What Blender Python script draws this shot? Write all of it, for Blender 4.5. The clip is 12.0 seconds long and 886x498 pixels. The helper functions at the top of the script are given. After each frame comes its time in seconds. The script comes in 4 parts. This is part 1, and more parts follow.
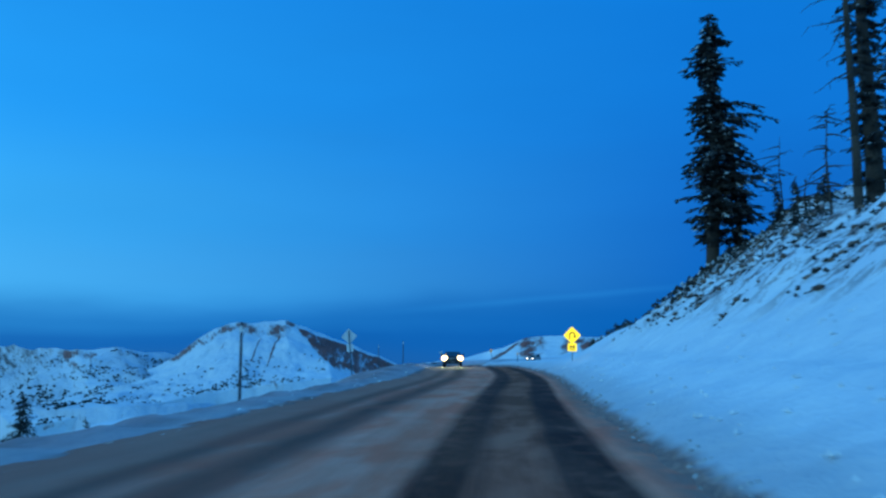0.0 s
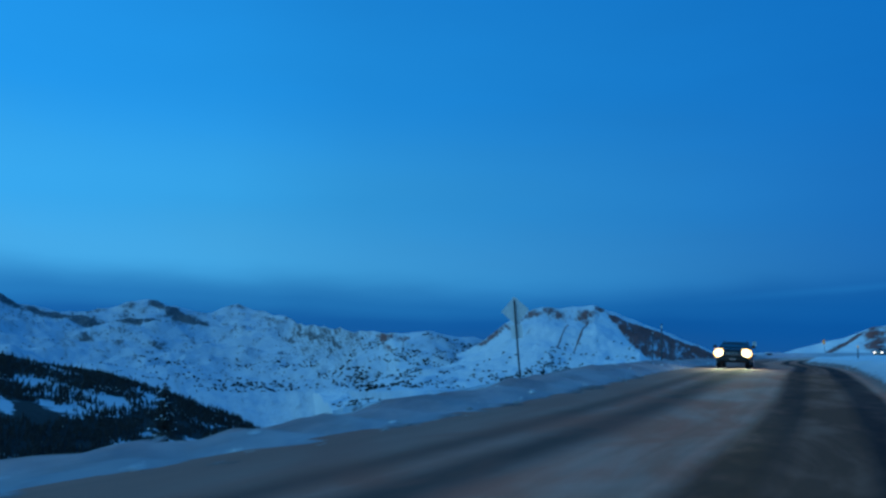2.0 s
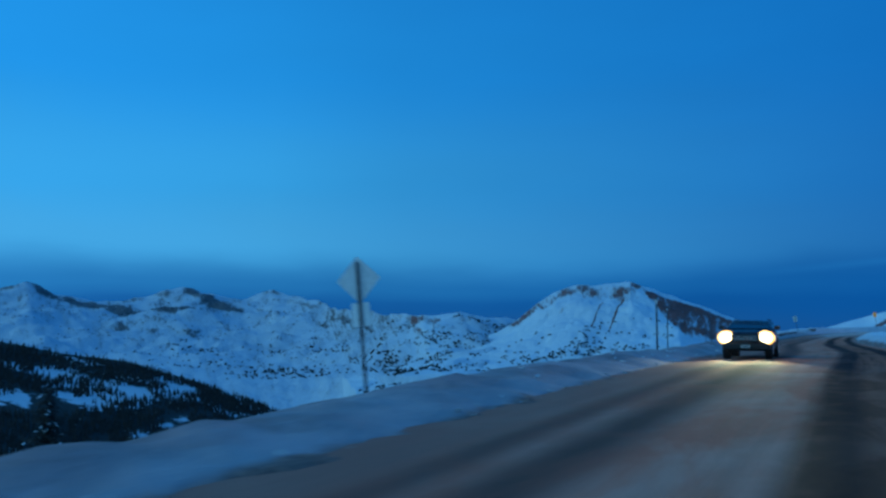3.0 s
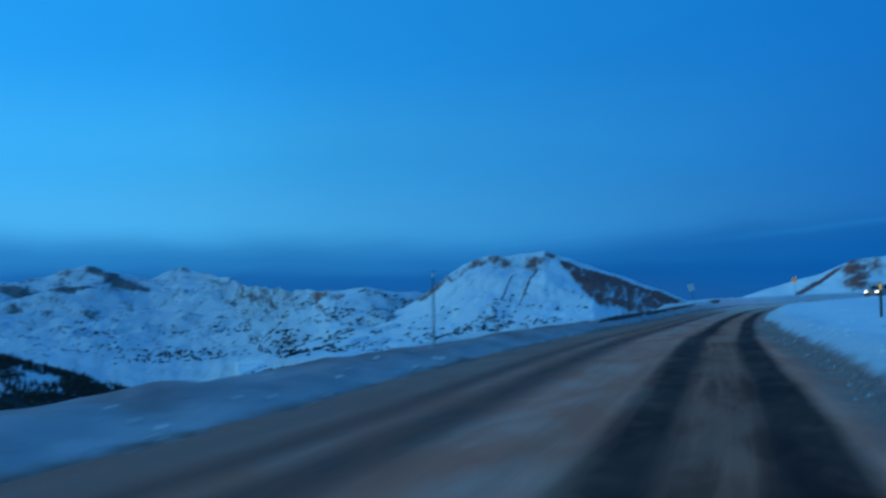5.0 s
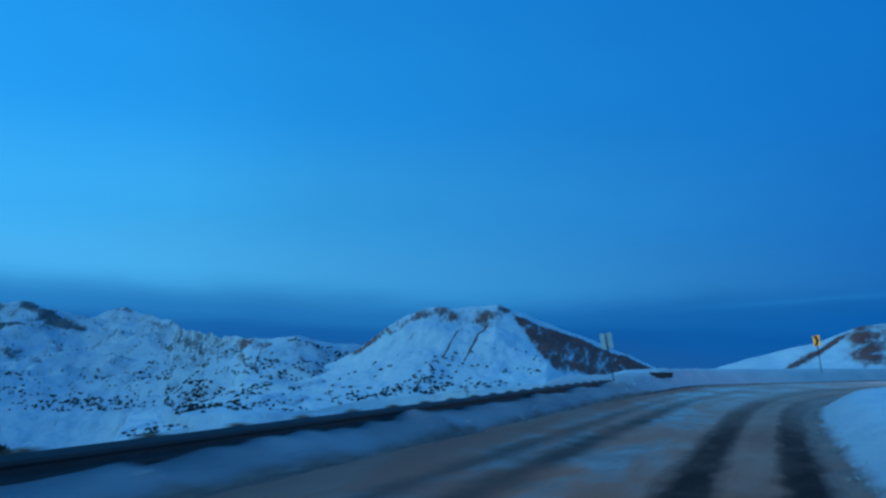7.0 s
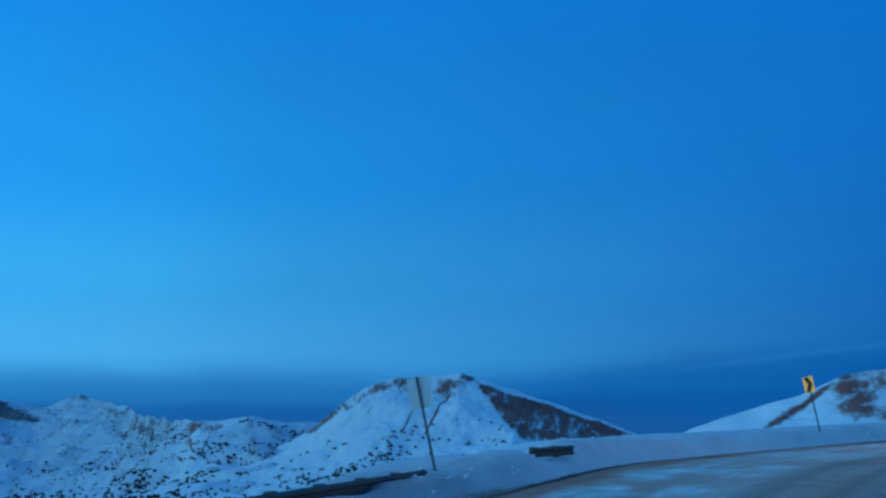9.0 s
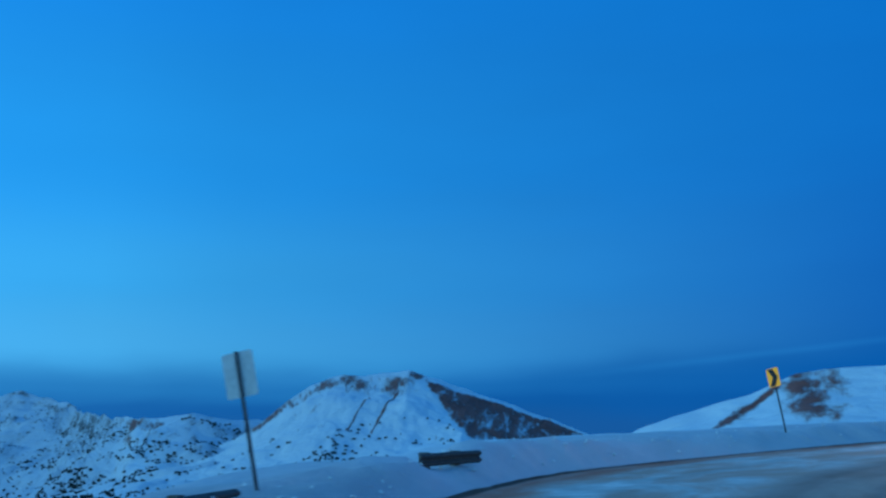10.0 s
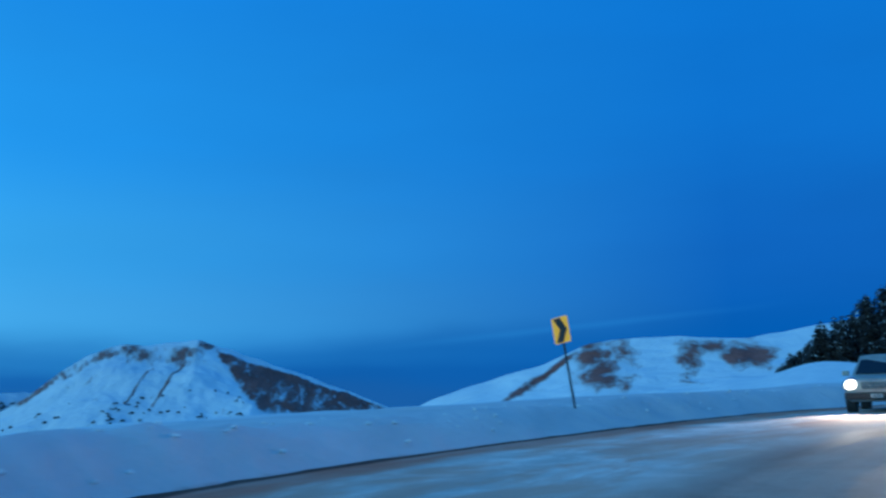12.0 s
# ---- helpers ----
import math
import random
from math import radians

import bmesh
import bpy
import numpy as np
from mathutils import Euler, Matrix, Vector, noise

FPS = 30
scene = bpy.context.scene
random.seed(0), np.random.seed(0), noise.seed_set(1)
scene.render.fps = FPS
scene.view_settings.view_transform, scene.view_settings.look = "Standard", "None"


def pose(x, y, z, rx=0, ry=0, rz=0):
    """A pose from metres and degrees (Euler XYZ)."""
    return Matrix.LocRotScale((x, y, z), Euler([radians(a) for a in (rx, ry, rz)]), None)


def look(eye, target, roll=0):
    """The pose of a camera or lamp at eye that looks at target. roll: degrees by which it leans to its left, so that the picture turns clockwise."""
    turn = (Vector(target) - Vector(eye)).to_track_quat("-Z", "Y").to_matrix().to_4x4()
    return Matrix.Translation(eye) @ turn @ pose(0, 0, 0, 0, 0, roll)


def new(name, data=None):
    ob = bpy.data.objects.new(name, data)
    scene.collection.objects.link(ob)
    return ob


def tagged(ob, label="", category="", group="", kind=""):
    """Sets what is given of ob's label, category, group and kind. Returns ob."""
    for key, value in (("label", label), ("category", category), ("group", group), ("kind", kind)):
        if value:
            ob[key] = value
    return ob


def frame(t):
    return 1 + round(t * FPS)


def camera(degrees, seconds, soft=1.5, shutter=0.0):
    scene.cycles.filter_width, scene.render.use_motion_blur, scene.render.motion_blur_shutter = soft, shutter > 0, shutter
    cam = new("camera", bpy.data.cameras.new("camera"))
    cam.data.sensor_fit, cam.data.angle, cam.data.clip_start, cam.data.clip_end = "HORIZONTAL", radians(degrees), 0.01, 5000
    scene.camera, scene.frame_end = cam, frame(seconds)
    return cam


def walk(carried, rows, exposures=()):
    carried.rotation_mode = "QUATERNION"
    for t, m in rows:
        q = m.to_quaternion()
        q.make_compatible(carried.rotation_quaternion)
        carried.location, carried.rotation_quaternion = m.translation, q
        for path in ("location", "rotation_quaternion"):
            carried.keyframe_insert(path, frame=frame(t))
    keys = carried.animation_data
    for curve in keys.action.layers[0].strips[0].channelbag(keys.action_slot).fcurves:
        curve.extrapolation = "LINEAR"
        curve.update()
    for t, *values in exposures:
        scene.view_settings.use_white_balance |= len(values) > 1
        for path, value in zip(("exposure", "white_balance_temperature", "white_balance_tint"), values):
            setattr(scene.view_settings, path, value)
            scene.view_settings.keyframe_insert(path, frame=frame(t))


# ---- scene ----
cam = camera(51.35, 12.0, soft=2.5, shutter=0.4)


def aim(x, y, z, yaw, pitch, roll):
    """Eye with heading to the left of +y, tilt up and lean, in degrees."""
    a, b = radians(yaw), radians(pitch)
    ahead = Vector((-math.sin(a) * math.cos(b), math.cos(a) * math.cos(b), math.sin(b)))
    eye = Vector((x, y, z))
    return look(eye, eye + ahead, roll)


walk(cam, [
    (0, aim(-0.06, 3.21, 1.49, 1.38, 7.24, 0.16)),
    (0.5, aim(0.76, 10.99, 1.67, 2.79, 7.86, -0.02)),
    (1, aim(1.44, 19.13, 1.78, 7.92, 6.68, 0.73)),
    (1.5, aim(2.02, 27.62, 1.88, 17.96, 5.68, 1.47)),
    (2, aim(2.34, 36.72, 2.07, 21.34, 6.15, 1.48)),
    (2.5, aim(2.50, 45.27, 2.30, 23.57, 6.32, 0.89)),
    (3, aim(2.36, 53.88, 2.50, 23.80, 4.96, 0.16)),
    (4.8, aim(3.70, 90.19, 2.88, 21.28, 2.49, -1.24)),
    (5, aim(3.50, 94.04, 2.90, 19.68, 3.34, -1.00)),
    (5.5, aim(3.22, 106.56, 2.90, 15.90, 4.80, 0.89)),
    (6, aim(1.79, 123.21, 2.90, 18.75, 5.62, 1.28)),
    (6.5, aim(1.37, 139.75, 2.93, 19.98, 5.66, 1.49)),
    (7, aim(1.49, 153.77, 2.99, 18.43, 6.83, 1.70)),
    (9, aim(2.27, 176.88, 3.11, 16.76, 11.30, -1.05)),
    (9.5, aim(2.11, 180.87, 3.14, 15.75, 11.58, -0.60)),
    (10, aim(2.14, 184.47, 3.12, 13.90, 11.17, -0.84)),
    (10.5, aim(2.20, 188.07, 3.12, 11.59, 10.45, -1.25)),
    (11, aim(2.46, 191.17, 3.14, 9.44, 9.90, -1.14)),
    (11.5, aim(2.87, 194.45, 3.15, 6.41, 9.79, -1.01)),
    (12, aim(3.63, 198.37, 3.17, 1.92, 9.28, -1.14)),
], [(0, 0.14), (0.5, -0.04), (1.0, -0.08), (1.5, -0.16), (2.0, -0.3), (2.5, -0.4), (3.2, -0.33), (4.8, -0.16), (6.0, -0.24), (7.0, -0.18), (9.0, -0.2), (10.0, -0.15), (11.5, -0.08), (12, 0.0)])

# ---- world and light: dusk sky, no sun above the horizon ----
world = bpy.data.worlds.new("dusk_sky")
scene.world = world
world.use_nodes = True
wt = world.node_tree
wt.nodes.clear()


def wmath(op, a, b=None, clamp=False):
    n = wt.nodes.new("ShaderNodeMath")
    n.operation, n.use_clamp = op, clamp
    for i, v in enumerate((a, b)):
        if v is None:
            continue
        if isinstance(v, (int, float)):
            n.inputs[i].default_value = v
        else:
            wt.links.new(v, n.inputs[i])
    return n.outputs[0]


def wramp(fac, stops, interp="EASE"):
    n = wt.nodes.new("ShaderNodeValToRGB")
    n.color_ramp.interpolation = interp
    el = n.color_ramp.elements
    while len(el) < len(stops):
        el.new(0.5)
    for e, (p, c) in zip(el, stops):
        e.position, e.color = p, (*c, 1)
    wt.links.new(fac, n.inputs[0])
    return n.outputs[0]


def wmix(fac, a, b):
    n = wt.nodes.new("ShaderNodeMix")
    n.data_type = "RGBA"
    wt.links.new(fac, n.inputs[0])
    wt.links.new(a, n.inputs[6])
    wt.links.new(b, n.inputs[7])
    return n.outputs[2]


w_tc = wt.nodes.new("ShaderNodeTexCoord")
w_sep = wt.nodes.new("ShaderNodeSeparateXYZ")
wt.links.new(w_tc.outputs["Generated"], w_sep.inputs[0])
w_elev = wmath("MULTIPLY", wmath("ARCSINE", w_sep.outputs[2]), 2 / math.pi, True)  # 0 horizon, 1 zenith
w_az = wmath("ARCTAN2", w_sep.outputs[0], w_sep.outputs[1])  # 0 ahead (+y), negative to the left
w_left = wmath("MULTIPLY_ADD", w_az, -1 / math.radians(50), True)
w_left.node.inputs[2].default_value = 0.31
# soft, faint veils of cloud
w_map = wt.nodes.new("ShaderNodeMapping")
w_map.inputs["Scale"].default_value = (1.1, 1.1, 4.5)
wt.links.new(w_tc.outputs["Generated"], w_map.inputs[0])
w_noise = wt.nodes.new("ShaderNodeTexNoise")
w_noise.inputs["Scale"].default_value, w_noise.inputs["Detail"].default_value = 2.2, 4.0
wt.links.new(w_map.outputs[0], w_noise.inputs["Vector"])
w_veil = wmath("SUBTRACT", w_noise.outputs[0], 0.5)
w_el2 = wmath("MULTIPLY_ADD", w_veil, 0.03)
wt.links.new(w_elev, w_el2.node.inputs[2])
SKY_L = [(0.0, (0.016, 0.118, 0.37)), (0.017, (0.008, 0.125, 0.425)), (0.028, (0.018, 0.205, 0.55)), (0.055, (0.06, 0.43, 0.88)),
         (0.1, (0.038, 0.405, 0.9)), (0.18, (0.014, 0.32, 0.87)), (0.32, (0.006, 0.24, 0.79)), (0.6, (0.004, 0.19, 0.66)), (1.0, (0.008, 0.14, 0.52))]
SKY_R = [(0.0, (0.004, 0.108, 0.41)), (0.03, (0.0004, 0.106, 0.45)), (0.09, (0.0003, 0.126, 0.52)), (0.2, (0.0003, 0.165, 0.62)),
         (0.33, (0.0006, 0.185, 0.68)), (0.6, (0.002, 0.165, 0.6)), (1.0, (0.008, 0.14, 0.52))]
SKY_B = [(0.0, (0.1, 0.38, 0.66)), (0.1, (0.14, 0.5, 0.78)), (0.3, (0.08, 0.4, 0.8)), (0.6, (0.03, 0.26, 0.68)), (1.0, (0.008, 0.14, 0.52))]
w_clear = wmix(w_left, wramp(w_el2, SKY_R), wramp(w_el2, SKY_L))
w_soft = wmath("MULTIPLY_ADD", w_veil, 0.22)
w_far = wmath("MULTIPLY_ADD", w_az, -2.6, True)
w_far.node.inputs[2].default_value = -1.2  # the western sky, far to the left
wt.links.new(wmath("ADD", wmath("MULTIPLY", w_far, 0.18), 1.0), w_soft.node.inputs[2])
w_mul = wt.nodes.new("ShaderNodeVectorMath")
w_mul.operation = "SCALE"
wt.links.new(w_clear, w_mul.inputs[0])
wt.links.new(w_soft, w_mul.inputs["Scale"])
w_front = w_mul.outputs[0]
# one thin, slanting wisp low over the ridge
w_line = wmath("MULTIPLY_ADD", w_az, -0.054)
wt.links.new(w_elev, w_line.node.inputs[2])
w_off = wmath("SUBTRACT", w_line, 0.0405)
w_thin = wmath("SUBTRACT", 1.0, wmath("ABSOLUTE", wmath("MULTIPLY", wmath("ADD", w_off, wmath("MULTIPLY", w_veil, 0.008)), 300.0)), True)
w_from, w_to = wmath("MULTIPLY_ADD", w_az, 6.0, True), wmath("MULTIPLY_ADD", w_az, -6.0, True)
w_from.node.inputs[2].default_value, w_to.node.inputs[2].default_value = 0.75, 2.0
w_span = wmath("MULTIPLY", w_from, w_to)
w_wisp = wt.nodes.new("ShaderNodeMix")
w_wisp.data_type, w_wisp.blend_type = "RGBA", "ADD"
w_wisp.inputs[7].default_value = (0.003, 0.03, 0.055, 1)
wt.links.new(wmath("MULTIPLY", w_thin, w_span), w_wisp.inputs[0])
wt.links.new(w_front, w_wisp.inputs[6])
w_front = w_wisp.outputs[2]
# behind the camera the afterglow of the sunset
w_back = wmath("MULTIPLY_ADD", w_sep.outputs[1], -1.6, True)
w_back.node.inputs[2].default_value = 0.1
w_all = wmix(w_back, w_front, wramp(w_elev, SKY_B))
w_sky = wt.nodes.new("ShaderNodeTexSky")
w_sky.sky_type, w_sky.sun_disc = "NISHITA", False
w_sky.sun_elevation, w_sky.sun_rotation = radians(-2.0), radians(195)
w_add = wt.nodes.new("ShaderNodeMix")
w_add.data_type, w_add.blend_type = "RGBA", "ADD"
w_add.inputs[0].default_value = 0.02
wt.links.new(w_all, w_add.inputs[6])
wt.links.new(w_sky.outputs[0], w_add.inputs[7])
w_bg = wt.nodes.new("ShaderNodeBackground")
w_bg.inputs[1].default_value = 1.0
wt.links.new(w_add.outputs[2], w_bg.inputs[0])
w_out = wt.nodes.new("ShaderNodeOutputWorld")
wt.links.new(w_bg.outputs[0], w_out.inputs[0])

# weak afterglow from behind, below the horizon's haze: a very wide sun
sun = new("afterglow", bpy.data.lights.new("afterglow", "SUN"))
sun.data.energy, sun.data.angle, sun.data.color = 0.75, radians(50), (0.4, 0.88, 0.96)
sun.matrix_world = look((0, 0, 50), (0.85 * 50, 0.35 * 50, 50 - 24))


# ---- materials ----
class Mat:
    """A node material with short-hands."""

    def __init__(self, name, rough=0.8, metal=0.0):
        self.m = bpy.data.materials.new(name)
        self.m.use_nodes = True
        self.t = self.m.node_tree
        self.b = self.t.nodes["Principled BSDF"]
        self.b.inputs["Roughness"].default_value = rough
        self.b.inputs["Metallic"].default_value = metal
        self.tc = self.t.nodes.new("ShaderNodeTexCoord")
        self.geo = self.t.nodes.new("ShaderNodeNewGeometry")
        self.pos = self.geo.outputs["Position"]

    def link(self, v, socket):
        if isinstance(v, bpy.types.NodeSocket):
            self.t.links.new(v, socket)
        elif isinstance(v, (tuple, list)) and len(v) == 3 and socket.type == "RGBA":
            socket.default_value = (*v, 1)
        else:
            socket.default_value = v

    def noise(self, scale, detail=4.0, rough=0.55, vec=None, stretch=None, dist=0.0):
        n = self.t.nodes.new("ShaderNodeTexNoise")
        n.inputs["Scale"].default_value, n.inputs["Detail"].default_value = scale, detail
        n.inputs["Roughness"].default_value, n.inputs["Distortion"].default_value = rough, dist
        v = vec or self.pos
        if stretch:
            mp = self.t.nodes.new("ShaderNodeMapping")
            mp.inputs["Scale"].default_value = stretch
            self.t.links.new(v, mp.inputs[0])
            v = mp.outputs[0]
        self.t.links.new(v, n.inputs["Vector"])
        return n.outputs[0]

    def math(self, op, a, b=0.0, clamp=False):
        n = self.t.nodes.new("ShaderNodeMath")
        n.operation, n.use_clamp = op, clamp
        self.link(a, n.inputs[0])
        self.link(b, n.inputs[1])
        return n.outputs[0]

    def span(self, v, lo, hi, a=0.0, b=1.0):
        n = self.t.nodes.new("ShaderNodeMapRange")
        n.interpolation_type = "SMOOTHSTEP"
        for i, q in enumerate((v, lo, hi, a, b)):
            self.link(q, n.inputs[i])
        return n.outputs[0]

    def mix(self, f, a, b):
        n = self.t.nodes.new("ShaderNodeMix")
        n.data_type = "RGBA"
        self.link(f, n.inputs[0])
        self.link(a, n.inputs[6])
        self.link(b, n.inputs[7])
        return n.outputs[2]

    def attr(self, name):
        n = self.t.nodes.new("ShaderNodeAttribute")
        n.attribute_name = name
        return n.outputs["Fac"]

    def color(self, v):
        self.link(v, self.b.inputs["Base Color"])
        return self

    def bump(self, h, strength=0.3, dist=0.02):
        n = self.t.nodes.new("ShaderNodeBump")
        n.inputs["Strength"].default_value, n.inputs["Distance"].default_value = strength, dist
        self.t.links.new(h, n.inputs["Height"])
        self.t.links.new(n.outputs[0], self.b.inputs["Normal"])
        return self

    def glow(self, color, strength):
        self.b.inputs["Emission Color"].default_value = (*color, 1)
        self.b.inputs["Emission Strength"].default_value = strength
        return self


def mat_snow():
    m = Mat("snow", 0.75)
    edge = m.attr("edge")  # metres outside the road's edge
    rocky = m.attr("rock")
    big, mid, fine = m.noise(0.12, 3), m.noise(0.9, 5), m.noise(9, 5)
    clean = m.mix(m.span(mid, 0.35, 0.7), (0.74, 0.78, 0.83), (0.86, 0.88, 0.9))
    clean = m.mix(m.span(big, 0.4, 0.65, 0, 0.5), clean, (0.7, 0.75, 0.82))
    reach = m.math("ADD", edge, m.math("MULTIPLY", m.math("SUBTRACT", m.noise(2.2, 6, 0.65), 0.5), 0.4))
    dirt = m.span(reach, 0.5, 0.15, 0.0, 0.92)
    grit = m.mix(m.span(fine, 0.4, 0.65), (0.17, 0.07, 0.045), (0.42, 0.2, 0.13))
    slush = m.attr("slush")  # sand and grit thrown over the shoulder by the plough
    tired = m.mix(m.span(m.noise(0.9, 6, 0.62, None, (1, 0.4, 1)), 0.35, 0.65), (0.19, 0.088, 0.08), (0.42, 0.225, 0.21))
    clean = m.mix(m.math("MULTIPLY", slush, m.span(m.noise(0.35, 4), 0.3, 0.6, 0.75, 1.0)), clean, tired)
    thin = m.span(m.math("ADD", reach, m.math("MULTIPLY", fine, 0.8)), 2.6, 0.6, 0.0, 0.5)
    c = m.mix(dirt, m.mix(thin, clean, (0.48, 0.5, 0.53)), grit)
    rmask = m.math("MULTIPLY", rocky, m.span(m.math("ADD", m.noise(1.1, 7, 0.7, None, (1, 1, 0.5), 0.6), m.math("MULTIPLY", fine, 0.2)), 0.57, 0.68), True)
    c = m.mix(rmask, c, m.mix(m.span(mid, 0.4, 0.6), (0.08, 0.05, 0.045), (0.24, 0.12, 0.085)))
    m.color(c)
    h = m.math("ADD", m.math("MULTIPLY", mid, 1.4), m.math("MULTIPLY", fine, 0.25))
    return m.bump(h, 0.55, 0.22).m


def mat_road():
    m = Mat("sanded_icy_asphalt", 0.7)
    uv = m.t.nodes.new("ShaderNodeUVMap")
    uv.uv_map = "UVMap"
    sp = m.t.nodes.new("ShaderNodeSeparateXYZ")
    m.t.links.new(uv.outputs[0], sp.inputs[0])
    u, run = sp.outputs[0], sp.outputs[1]
    streak = m.noise(1.0, 5, 0.6, uv.outputs[0], (17, 0.07, 1))
    patch = m.noise(1.0, 6, 0.62, uv.outputs[0], (5, 0.22, 1), 0.4)
    blot = m.noise(1.0, 8, 0.68, uv.outputs[0], (9, 0.9, 1), 0.5)
    fine, grain = m.noise(14, 5), m.noise(60, 4)
    # the wheels' line wanders in the lane
    drift = m.span(run, 180, 200, 0, -0.05)
    wob = m.math("MULTIPLY", m.math("SUBTRACT", m.noise(1.0, 3, 0.5, uv.outputs[0], (1.5, 0.04, 1)), 0.5), 0.03)
    uu = m.math("ADD", m.math("ADD", u, wob), drift)
    rag = m.math("ADD", m.math("MULTIPLY", m.math("SUBTRACT", streak, 0.5), 0.05), m.math("MULTIPLY", m.math("SUBTRACT", blot, 0.5), m.span(run, 160, 200, 0.025, 0.1)))

    def band(centre, half, soft):
        d = m.math("ABSOLUTE", m.math("SUBTRACT", uu, centre))
        return m.span(m.math("ADD", d, rag), half + soft, half - soft)

    # sand, reddened: the headlamps' warm light is put into its colour
    lamplit_sand = m.mix(m.span(patch, 0.35, 0.68), (0.8, 0.205, 0.125), (0.92, 0.345, 0.23))
    lamplit_sand = m.mix(m.span(streak, 0.4, 0.7, 0, 0.4), lamplit_sand, (0.5, 0.18, 0.11))
    lamplit_sand = m.mix(m.math("MULTIPLY", m.span(run, 215, 262, 0, 0.85), m.span(m.math("ADD", u, rag), 0.09, 0.2)), lamplit_sand, m.mix(patch, (0.5, 0.34, 0.27), (0.72, 0.58, 0.52)))
    ice = m.mix(m.span(blot, 0.4, 0.65), (0.3, 0.28, 0.275), (0.5, 0.49, 0.49))
    ice = m.mix(m.span(run, 225, 262), ice, m.mix(m.span(blot, 0.4, 0.65), (0.58, 0.56, 0.54), (0.8, 0.78, 0.76)))
    icy = m.math("MULTIPLY", m.math("MULTIPLY", m.span(u, 0.72, 0.5), m.span(u, 0.06, 0.2, 0.35, 1.0)), m.span(patch, 0.42, 0.6))
    icy = m.math("MULTIPLY", icy, m.span(run, 185, 255, 0.12, 1.0))
    c = m.mix(icy, lamplit_sand, ice)
    c = m.mix(m.math("MULTIPLY", m.span(u, 0.44, 0.36, 0, 0.35), m.span(run, 215, 260, 1, 0)), c, (0.1, 0.085, 0.08))
    c = m.mix(m.span(u, 0.24, 0.08, 0, 0.55), c, (0.33, 0.19, 0.155))
    # track and lane browns carry the same painted headlamp warmth
    dark = m.mix(m.span(patch, 0.4, 0.6), (0.06, 0.021, 0.014), (0.11, 0.042, 0.028))
    wear = m.math("MULTIPLY", m.span(blot, 0.3, 0.55, 0.75, 1.0), m.span(run, 225, 262, 1.0, 0.25))
    lane = m.math("MULTIPLY", band(0.765, 0.11, 0.03), m.span(patch, 0.35, 0.6, 0.75, 0.45))
    lane = m.math("MULTIPLY", lane, m.math("MULTIPLY", m.span(run, 170, 205, 1.0, 0.3), m.span(run, 70, 86, 1.1, 1.6)), True)
    c = m.mix(lane, c, m.mix(m.math("MULTIPLY", m.span(run, 70, 86), m.span(run, 150, 132)), m.mix(m.span(streak, 0.4, 0.62), (0.24, 0.075, 0.045), (0.5, 0.15, 0.09)), (0.24, 0.08, 0.048)))
    ours = m.math("MAXIMUM", band(0.655, 0.05, 0.028), band(0.875, 0.052, 0.022))
    c = m.mix(m.math("MULTIPLY", ours, wear), c, dark)
    theirs = m.math("MAXIMUM", m.math("MULTIPLY", band(0.185, 0.035, 0.035), 0.8), band(0.325, 0.045, 0.04))
    c = m.mix(m.math("MULTIPLY", theirs, m.math("MULTIPLY", m.span(patch, 0.3, 0.6, 0.45, 0.85), m.span(run, 235, 265, 1.0, 0.2))), c, (0.11, 0.06, 0.05))
    c = m.mix(m.span(grain, 0.5, 0.72, 0, 0.28), c, (0.09, 0.07, 0.06))
    c = m.mix(m.math("MULTIPLY", m.span(u, 0.94, 1.0), m.span(blot, 0.4, 0.6, 0.3, 0.8)), c, m.mix(fine, (0.16, 0.1, 0.075), (0.4, 0.33, 0.3)))
    grit_line = m.math("MULTIPLY", m.span(m.math("ADD", u, m.math("MULTIPLY", rag, 0.4)), 0.045, 0.02), m.span(run, 240, 262))
    c = m.mix(m.math("MULTIPLY", grit_line, 0.85), c, (0.06, 0.045, 0.04))
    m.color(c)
    m.link(m.span(ours, 0, 1, 0.85, 0.7), m.b.inputs["Roughness"])
    m.b.inputs["Specular IOR Level"].default_value = 0.03
    return m.bump(m.math("ADD", m.math("MULTIPLY", fine, 0.7), m.math("ADD", blot, m.math("MULTIPLY", grain, 0.25))), 0.45, 0.03).m


